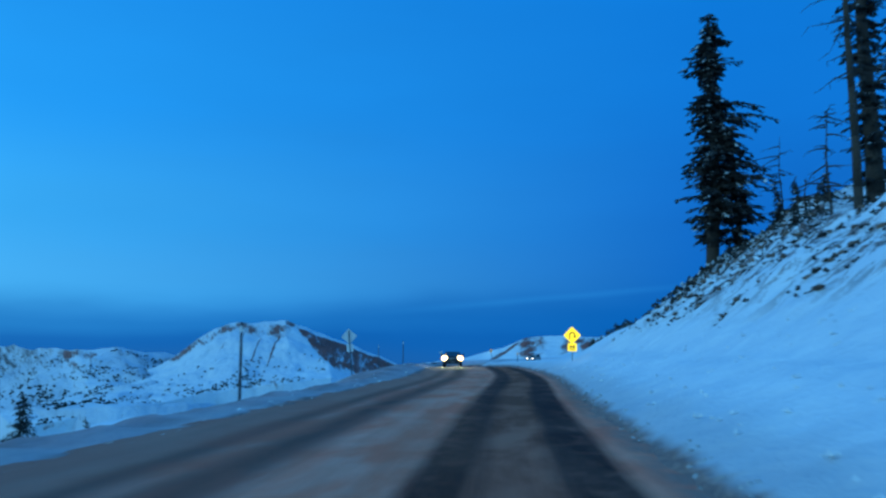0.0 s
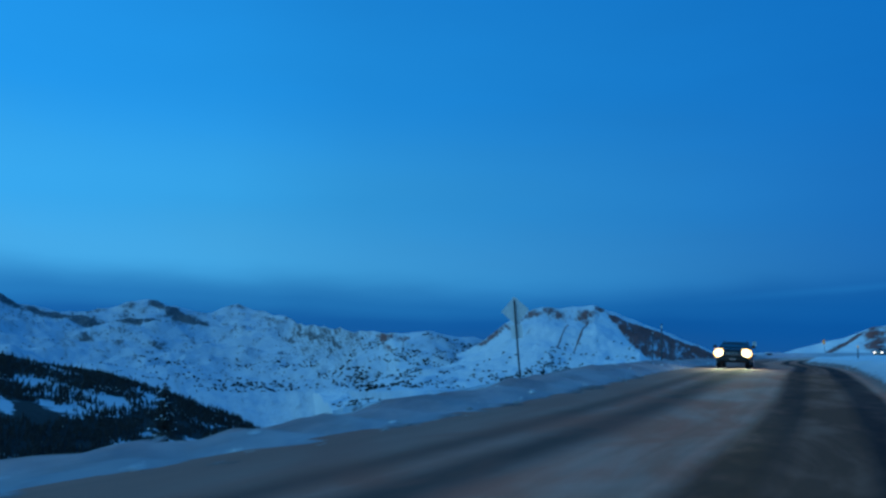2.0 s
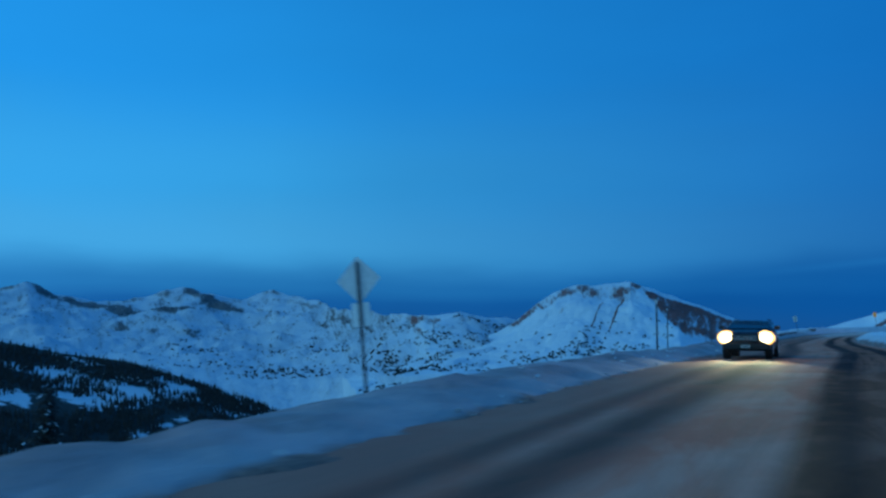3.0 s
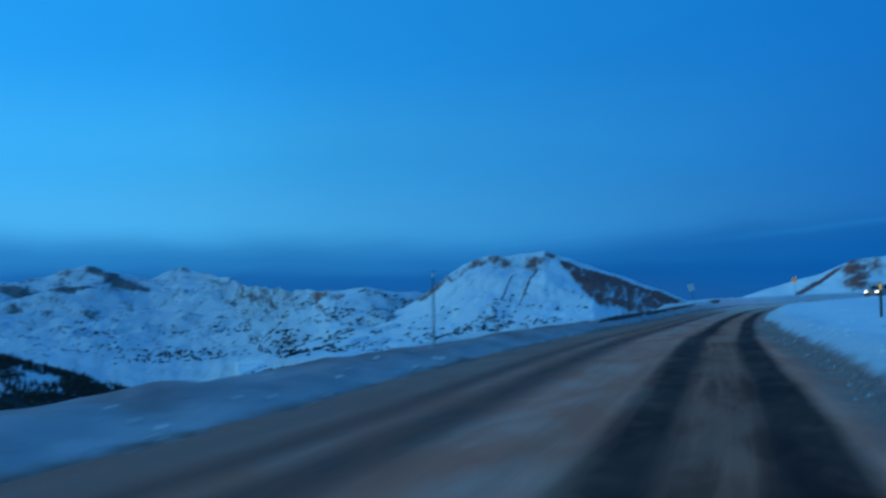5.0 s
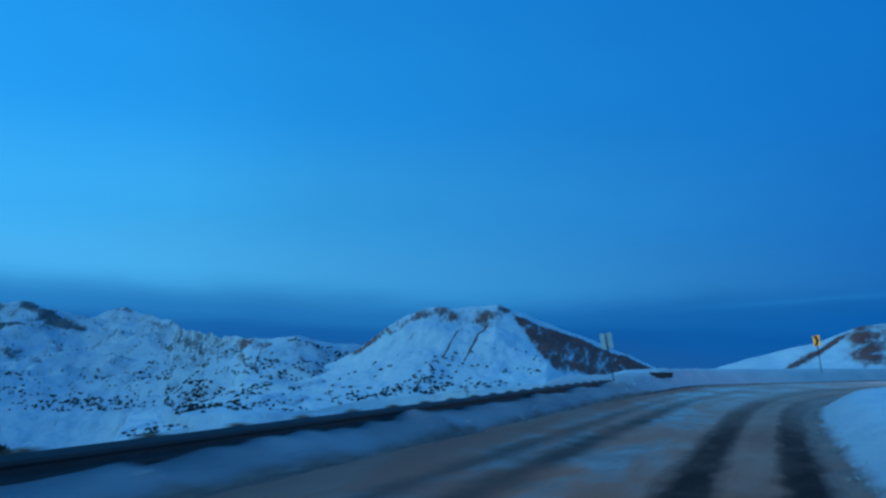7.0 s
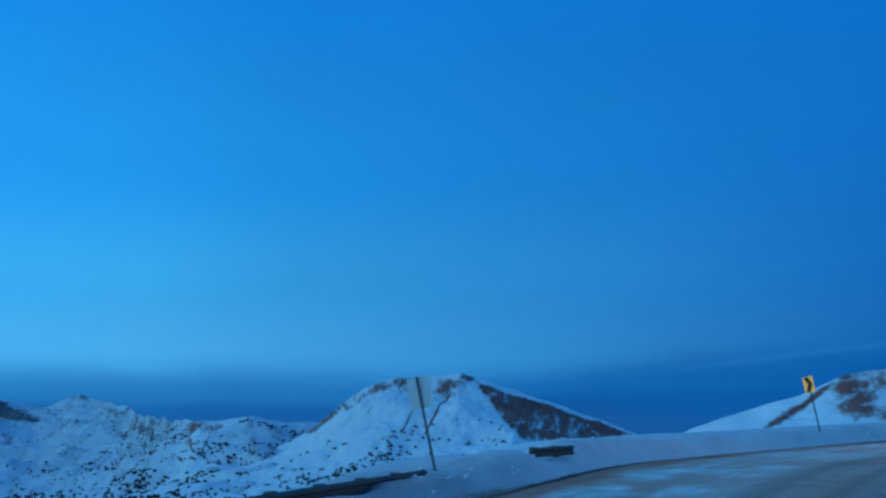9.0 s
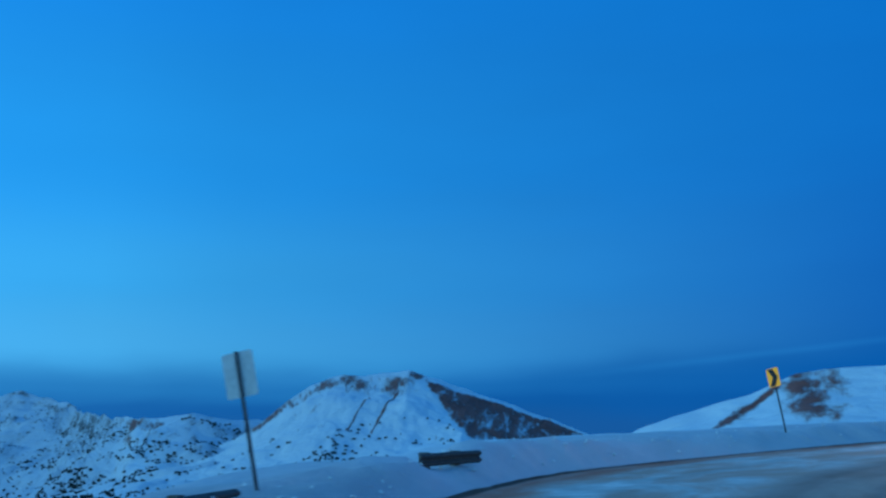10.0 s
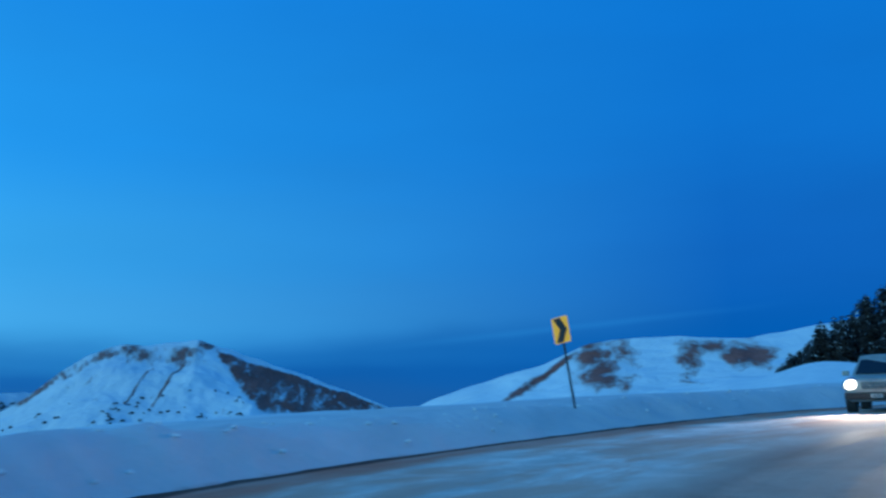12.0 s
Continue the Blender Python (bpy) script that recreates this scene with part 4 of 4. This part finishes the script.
scatter("snow_clods", "small broken clods of ploughed snow lying on the banks",
        bank_spots([(1, 4, 60, 0.9, 5.0, 260), (-1, 20, 120, 0.5, 2.0, 70), (1, 85, 190, 1.2, 4.0, 120), (-1, 195, 236, 0.6, 3.2, 190), (1, 190, 222, 0.6, 3.0, 120)]),
        clump(0.02, 0.065, 0.8), M_CLOD, "snow", 12)


# ---- signs and poles ----
def stand(name, x, y, z, tilt=(0, 0), turn=0.0):
    ob = new(name)
    ob.location, ob.rotation_euler = (x, y, z), (radians(tilt[0]), radians(tilt[1]), radians(turn))
    return ob


def rounded(w, h, r=0.04, n=4, cz=0.0):
    pts = []
    for cx, cy, a0 in ((w / 2 - r, h / 2 - r, 0), (-w / 2 + r, h / 2 - r, 90), (-w / 2 + r, -h / 2 + r, 180), (w / 2 - r, -h / 2 + r, 270)):
        for k in range(n + 1):
            a = radians(a0 + 90 * k / n)
            pts.append((cx + r * math.cos(a), cz + cy + r * math.sin(a)))
    return pts


def diamond(side, cz, r=0.05):
    return [((x - z) * 0.7071, (x + z) * 0.7071 + cz) for x, z in rounded(side, side, r)]


def panel(name, outline, face_mat, parent, y=-0.04, back=M_ALU, label=""):
    """An aluminium panel with a face a hair in front of it."""
    bm = bmesh.new()
    plate(bm, outline, y, 0.006)
    p = part(name, bm, back, parent, label)
    if face_mat:
        cx, cz = sum(o[0] for o in outline) / len(outline), sum(o[1] for o in outline) / len(outline)
        bm = bmesh.new()
        plate(bm, [((x - cx) * 0.985 + cx, (z - cz) * 0.985 + cz) for x, z in outline], y - 0.007, 0.004)
        part("face", bm, face_mat, p)
    return p


def u_post(parent, z0, z1, mat=M_GALV, w=0.06):
    bm = bmesh.new()
    box(bm, -w / 2, w / 2, -0.012, 0.0, z0, z1)
    box(bm, -w / 2, -w / 2 + 0.012, -0.035, -0.012, z0, z1)
    box(bm, w / 2 - 0.012, w / 2, -0.035, -0.012, z0, z1)
    return part("post", bm, mat, parent)


def ink(parent, polys, y):
    bm = bmesh.new()
    for p in polys:
        plate(bm, p, y, 0.003)
    return part("symbol", bm, M_BLACK, parent)


def warning_sign():
    """Yellow diamond with a hairpin arrow, and a plaque below it."""
    gz = ground_at(6.65, 61.4)
    s = stand("warning_sign", 6.65, 61.4, gz, (0, 0), -2)
    u_post(s, -0.4, 3.9 - gz)
    cz = 3.42 - gz
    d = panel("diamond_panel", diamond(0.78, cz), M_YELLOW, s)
    arc = []
    for k in range(13):
        a = math.pi * k / 12
        arc.append((math.cos(a), math.sin(a)))
    outer = [(0.2 * c, cz + 0.02 + 0.2 * q) for c, q in arc]
    inner = [(0.12 * c, cz + 0.02 + 0.12 * q) for c, q in arc]
    polys = [[outer[k], outer[k + 1], inner[k + 1], inner[k]] for k in range(12)]
    polys.append([(-0.2, cz + 0.02), (-0.12, cz + 0.02), (-0.12, cz - 0.24), (-0.2, cz - 0.24)])
    polys.append([(0.12, cz + 0.02), (0.2, cz + 0.02), (0.2, cz - 0.06), (0.12, cz - 0.06)])
    polys.append([(0.06, cz - 0.05), (0.26, cz - 0.05), (0.16, cz - 0.2)])
    ink(d, polys, -0.052)
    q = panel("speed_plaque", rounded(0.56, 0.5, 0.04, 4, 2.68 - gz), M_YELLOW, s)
    ink(q, [[(-0.16, 2.8 - gz), (-0.03, 2.8 - gz), (-0.03, 2.62 - gz), (-0.16, 2.62 - gz)], [(0.03, 2.8 - gz), (0.16, 2.8 - gz), (0.16, 2.62 - gz), (0.03, 2.62 - gz)],
            [(-0.16, 2.57 - gz), (0.16, 2.57 - gz), (0.16, 2.51 - gz), (-0.16, 2.51 - gz)]], -0.052)
    return tagged(s, "bright yellow hairpin-bend warning sign with plaque on a steel post", "road sign")


def sign_back():
    gz = ground_at(-8.7, 74.3)
    s = stand("road_sign", -8.7, 74.3, gz, (0, 5.5), 184)
    u_post(s, -0.4, 3.55, M_DARKPOLE, 0.075)
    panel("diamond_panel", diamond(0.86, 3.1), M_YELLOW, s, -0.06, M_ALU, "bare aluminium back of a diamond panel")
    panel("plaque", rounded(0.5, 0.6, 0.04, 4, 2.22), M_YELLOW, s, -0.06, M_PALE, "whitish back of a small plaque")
    return tagged(s, "pale back of a diamond road sign leaning in the snow", "road sign")


def chevron_sign(x, y, z, turn, tilt, label, top=2.25):
    s = stand("chevron_sign", x, y, z, tilt, turn)
    u_post(s, -0.5, top, M_DARKPOLE, 0.06)
    cz = top - 0.4
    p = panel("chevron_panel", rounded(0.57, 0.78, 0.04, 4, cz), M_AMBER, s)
    w = 0.25
    ink(p, [[(-0.22, cz + 0.36), (-0.22 + w, cz + 0.36), (0.22, cz), (0.22 - w, cz)], [(0.22 - w, cz), (0.22, cz), (-0.22 + w, cz - 0.36), (-0.22, cz - 0.36)]], -0.052)
    return tagged(s, label, "road sign", "chevron signs at the bend")


def snow_pole(x, y, height, label, tilt=(0, 0)):
    s = stand("snow_pole", x, y, ground_at(x, y), tilt)
    bm = bmesh.new()
    tube(bm, (0, 0, -0.4), (0, 0, height), 0.05, 0.045, 12)
    part("pole", bm, M_DARKPOLE, s, smooth=True)
    bm = bmesh.new()
    tube(bm, (0, 0, height), (0, 0, height + 0.03), 0.045, 0.03, 12)
    part("cap", bm, M_TRIM, s, smooth=True)
    bm = bmesh.new()
    box(bm, -0.05, 0.05, -0.046, -0.036, height - 0.3, height - 0.1, 0.004)
    part("reflector", bm, M_ALU, s)
    return tagged(s, label, "marker pole", "snow marker poles")


def delineator(x, y, height):
    s = stand("delineator", x, y, ground_at(x, y))
    bm = bmesh.new()
    box(bm, -0.05, 0.05, -0.015, 0.015, -0.3, height, 0.006)
    part("post", bm, M_DARKPOLE, s)
    bm = bmesh.new()
    box(bm, -0.045, 0.045, -0.022, -0.016, height - 0.26, height - 0.04, 0.003)
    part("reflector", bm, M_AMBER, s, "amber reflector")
    return tagged(s, "dark roadside delineator post with an amber reflector", "marker post")


warning_sign()
sign_back()
CHEV = (6.38, 225.4)
chevron_sign(*CHEV, 3.34, -40, (0, -9), "amber chevron sign with black arrow leaning on the snowbank", 2.2)
chevron_sign(-4.7, 199.0, 2.2, 182, (0, 11), "leaning chevron sign seen from its pale back", 2.35)
snow_pole(-7.3, 33.0, 2.86 - ground_at(-7.3, 33.0), "dark snow marker pole in the roadside snow")
snow_pole(-6.6, 101.0, 4.1 - ground_at(-6.6, 101.0), "dark snow marker pole in the roadside snow")
snow_pole(-12.6, 137.5, 4.5 - ground_at(-12.6, 137.5), "dark snow marker pole beside the guard rail")
delineator(7.15, 131.0, 1.25)


# ---- guard rail ----
def guard_rail(plan, label, top=0.6, deep=1.0, pitch=3.8):
    line = spline(plan, 40)
    run = np.r_[0, np.cumsum(np.linalg.norm(np.diff(line, axis=0), axis=1))]
    rail = new("guard_rail")
    rail.location = (line[0, 0], line[0, 1], ground_at(*line[0]))
    bpy.context.view_layer.update()
    org = Vector(rail.location)

    def at(s):
        p = Vector((np.interp(s, run, line[:, 0]), np.interp(s, run, line[:, 1]), 0))
        q = Vector((np.interp(s + 0.1, run, line[:, 0]), np.interp(s + 0.1, run, line[:, 1]), 0))
        k = int(np.argmin((MID[:, 0] - p.x) ** 2 + (MID[:, 1] - p.y) ** 2))
        p.z = float(EDGE_Z[k]) + top - 0.22 * max(0.0, 1 - s / 5.0) * (run[-1] > 20)
        t = (q - p)
        t.z = 0
        return p - org, t.normalized()

    prof = [(a, b * deep) for a, b in [(0.0, 0.0), (0.03, -0.02), (0.08, -0.05), (0.08, -0.09), (0.02, -0.13), (0.02, -0.18), (0.08, -0.22), (0.08, -0.26), (0.03, -0.29), (0.0, -0.31)]]
    n = int(run[-1] // pitch)
    for k in range(n):
        bm = bmesh.new()
        rings = []
        for j in range(5):
            p, t = at(pitch * (k + j / 4) + (0.0 if j else -0.06))
            out = Vector((t.y, -t.x, 0))  # towards the road
            ring = [bm.verts.new(p + out * (a + 0.006 * (k % 2)) + Vector((0, 0, b))) for a, b in prof]
            ring += [bm.verts.new(p + out * (a - 0.006 + 0.006 * (k % 2)) + Vector((0, 0, b))) for a, b in reversed(prof)]
            rings.append(ring)
        for a, b in zip(rings, rings[1:]):
            m = len(a)
            for i in range(m):
                bm.faces.new((a[i], a[(i + 1) % m], b[(i + 1) % m], b[i]))
        bm.faces.new(rings[0][::-1])
        bm.faces.new(rings[-1])
        part("beam", bm, M_STEEL, rail, smooth=False)
    post_mesh = None
    for k in range(2 * n):
        p, t = at(k * pitch / 2 + 0.3)
        if post_mesh is None:
            bm = bmesh.new()
            box(bm, -0.1, 0.1, -0.09, 0.09, -1.2, 0.02, 0.012)
            post_mesh = part("post", bm, M_WOOD, rail)
            ob = post_mesh
        else:
            ob = new("post", post_mesh.data)
            ob.parent = rail
        out = Vector((t.y, -t.x, 0))
        ob.location = p - out * 0.115
        ob.rotation_euler = (0, 0, math.atan2(t.y, t.x))
    return tagged(rail, label, "guard rail", "guard rails")


guard_rail([(-5.2, 141.5), (-5.1, 144.5), (-4.9, 150), (-4.75, 160), (-4.85, 175), (-5.0, 184), (-5.0, 192), (-4.8, 198.8)],
           "weathered dark steel guard rail half buried in ploughed snow", 0.54)
guard_rail([(-3.56, 204.95), (-3.27, 205.5), (-2.9, 206.2), (-2.35, 207.15)], "short dark guard rail end in a gap of the snowbank", 0.8, 0.95, 2.1)


# ---- cars ----
def wheel(parent, x, y, r, w):
    bm = bmesh.new()
    tube(bm, (x - w / 2, y, r), (x + w / 2, y, r), r, r, 28)
    bmesh.ops.bevel(bm, geom=[e for e in bm.edges if e.calc_length() < r], offset=0.03, segments=2, affect="EDGES")
    t = part("tyre", bm, M_TYRE, parent, smooth=True)
    bm = bmesh.new()
    tube(bm, (x - w / 2 - 0.006, y, r), (x + w / 2 + 0.006, y, r), r * 0.62, r * 0.62, 20)
    part("rim", bm, M_RIM, t)
    return t


def loft(bm, sections):
    """Skin over cross-sections (lists of points of equal length), closed at both ends."""
    rings = [[bm.verts.new(p) for p in s] for s in sections]
    m = len(rings[0])
    for a, b in zip(rings, rings[1:]):
        for i in range(m):
            bm.faces.new((a[i], a[(i + 1) % m], b[(i + 1) % m], b[i]))
    bm.faces.new(rings[0][::-1])
    bm.faces.new(rings[-1])


def hull_section(y, half, z0, z1, tuck=0.86):
    """A rounded body section at y: sill, flank, shoulder and top."""
    pts = [(half * 0.8, z0), (half * 0.97, z0 + 0.1 * (z1 - z0)), (half, z0 + 0.45 * (z1 - z0)), (half * 0.98, z0 + 0.75 * (z1 - z0)),
           (half * tuck, z1 - 0.02), (half * tuck * 0.55, z1)]
    return [(x, y, z) for x, z in pts] + [(-x, y, z) for x, z in reversed(pts)]


def suv(name, label, at, turn, paint, lower, lamp, lamp_color, watts, bowl=M_GLARE_BOWL, wide=0.94, tall=1.72, big=0.22, beam=44):
    """A sport-utility car, nose towards -y, standing on its wheels at z = 0."""
    car = stand(name, *at, (0, 0), turn)
    bm = bmesh.new()
    loft(bm, [hull_section(-2.28, 0.74 * wide / 0.94, 0.42, 0.86), hull_section(-2.2, 0.88 * wide / 0.94, 0.32, 0.98), hull_section(-1.9, wide, 0.28, 1.03),
              hull_section(-0.95, wide, 0.27, 1.1), hull_section(1.6, wide, 0.27, 1.12), hull_section(2.15, wide * 0.97, 0.3, 1.1), hull_section(2.32, wide * 0.85, 0.4, 0.95)])
    part("body", bm, paint, car, smooth=True)
    bm = bmesh.new()

    low = [(-1.05, 0.84), (-0.9, 0.86), (1.7, 0.86), (2.2, 0.8)]
    top = [(-0.25, 0.66), (0.0, 0.68), (1.55, 0.68), (1.9, 0.62)]
    v = {}
    for k, ((y0, h0), (y1, h1)) in enumerate(zip(low, top)):
        zt = tall - (0.03 if k in (0, 3) else 0)
        v[k] = [bm.verts.new(p) for p in ((h0, y0, 1.07), (h1, y1, zt), (h1 * 0.4, y1, zt + 0.03), (-h1 * 0.4, y1, zt + 0.03), (-h1, y1, zt), (-h0, y0, 1.07))]
    for k in range(3):
        for i in range(5):
            bm.faces.new((v[k][i], v[k][i + 1], v[k + 1][i + 1], v[k + 1][i]))
    bm.faces.new(v[0][::-1])
    bm.faces.new(v[3])
    part("cabin", bm, paint, car)

    def pane(nm, quad, push):
        bm = bmesh.new()
        q = [Vector(p) for p in quad]
        nrm = (q[1] - q[0]).cross(q[2] - q[0]).normalized() * push
        f = [bm.verts.new(p + nrm) for p in q]
        b = [bm.verts.new(p + nrm * 0.3) for p in q]
        bm.faces.new(f)
        bm.faces.new(b[::-1])
        for i in range(4):
            bm.faces.new((f[i], b[i], b[(i + 1) % 4], f[(i + 1) % 4]))
        part(nm, bm, M_GLASS, car)

    pane("windscreen", [(-0.74, -1.0, 1.12), (0.74, -1.0, 1.12), (0.6, -0.29, tall - 0.08), (-0.6, -0.29, tall - 0.08)], 0.012)
    for sgn in (1, -1):
        pane("side_window", [(sgn * 0.845, -0.7, 1.13), (sgn * 0.85, 1.5, 1.13), (sgn * 0.69, 1.45, tall - 0.08), (sgn * 0.69, 0.0, tall - 0.08)], 0.012 * sgn)
    bm = bmesh.new()
    box(bm, -0.9 * wide / 0.94, 0.9 * wide / 0.94, -2.36, -2.12, 0.34, 0.56, 0.05)
    part("bumper", bm, lower, car)
    bm = bmesh.new()
    box(bm, -0.42, 0.42, -2.31, -2.2, 0.66, 0.86, 0.02)
    grille = part("grille", bm, M_TRIM, car)
    bm = bmesh.new()
    for k in range(3):
        box(bm, -0.4, 0.4, -2.325, -2.305, 0.69 + 0.06 * k, 0.71 + 0.06 * k)
    part("grille_bar", bm, M_CHROME, grille)
    bm = bmesh.new()
    box(bm, -0.16, 0.16, -2.385, -2.365, 0.4, 0.51, 0.004)
    number = part("number_plate", bm, M_PLATE, car)
    bm = bmesh.new()
    for k in range(4):
        box(bm, -0.12 + 0.065 * k, -0.075 + 0.065 * k, -2.389, -2.384, 0.425, 0.485)
    part("bar", bm, M_TRIM, number)
    for sgn in (1, -1):
        # lens and bowl are oversized to imitate the headlamps' glare
        bm = bmesh.new()
        bmesh.ops.create_uvsphere(bm, u_segments=18, v_segments=10, radius=1.0,
                                  matrix=Matrix.Translation((sgn * 0.7, -2.2, 0.78)) @ Matrix.Diagonal((big, 0.12, big * 0.8, 1)))
        head = part("headlight", bm, lamp, car, "lit headlight", smooth=True)
        bm = bmesh.new()
        bmesh.ops.create_uvsphere(bm, u_segments=18, v_segments=10, radius=1.0,
                                  matrix=Matrix.Translation((sgn * 0.7, -2.17, 0.78)) @ Matrix.Diagonal((big * 1.25, 0.11, big * 1.0, 1)))
        part("lamp_bowl", bm, bowl, head, smooth=True)
        bm = bmesh.new()
        box(bm, min(sgn * 0.93, sgn * 1.13), max(sgn * 0.93, sgn * 1.13), -0.95, -0.8, 1.08, 1.24, 0.03)
        part("mirror", bm, paint, car)
        for y in (-1.45, 1.4):
            bm = bmesh.new()
            tube(bm, (sgn * (wide - 0.25), y, 0.36), (sgn * (wide + 0.012), y, 0.36), 0.43, 0.43, 24)
            part("wheel_arch", bm, M_TRIM, car)
            wheel(car, sgn * (wide - 0.09), y, 0.36, 0.23)
        bm = bmesh.new()
        tube(bm, (sgn * 0.62, -0.1, tall + 0.05), (sgn * 0.62, 1.6, tall + 0.05), 0.02, 0.02, 8)
        part("roof_rail", bm, M_TRIM, car)
    tagged(car, label, "car", "oncoming cars")
    bpy.context.view_layer.update()
    for sgn in (1, -1):
        sp = new("headlamp", bpy.data.lights.new("headlamp", "SPOT"))
        sp.data.energy, sp.data.color, sp.data.spot_size, sp.data.spot_blend = watts, lamp_color, radians(beam), 0.7
        sp.data.shadow_soft_size = 0.1
        eye = car.matrix_world @ Vector((sgn * 0.7, -2.42, 0.78))
        sp.matrix_world = look(eye, car.matrix_world @ Vector((sgn * 0.75, -9, -0.1)))
    return car


def road_z(x, y):
    return float(EDGE_Z[int(np.argmin((MID[:, 0] - x) ** 2 + (MID[:, 1] - y) ** 2))]) + 0.045


suv("oncoming_car", "dark car with warm lit headlights standing in the far lane", (-1.25, 92.4, road_z(-1.25, 92.4)), 0, M_DARKPAINT, M_TRIM, M_HEAD, (0.9, 1.0, 0.6), 1300, M_GLARE_BOWL, 0.88, 1.42, 0.27)
suv("oncoming_car", "silver pickup-like car with white headlights rounding the bend", (16.6, 228.4, road_z(16.6, 228.4)), -30, M_PALEPAINT, M_TRIM, M_HEADW, (1.0, 0.9, 0.75), 1300, M_CHROME, beam=76)
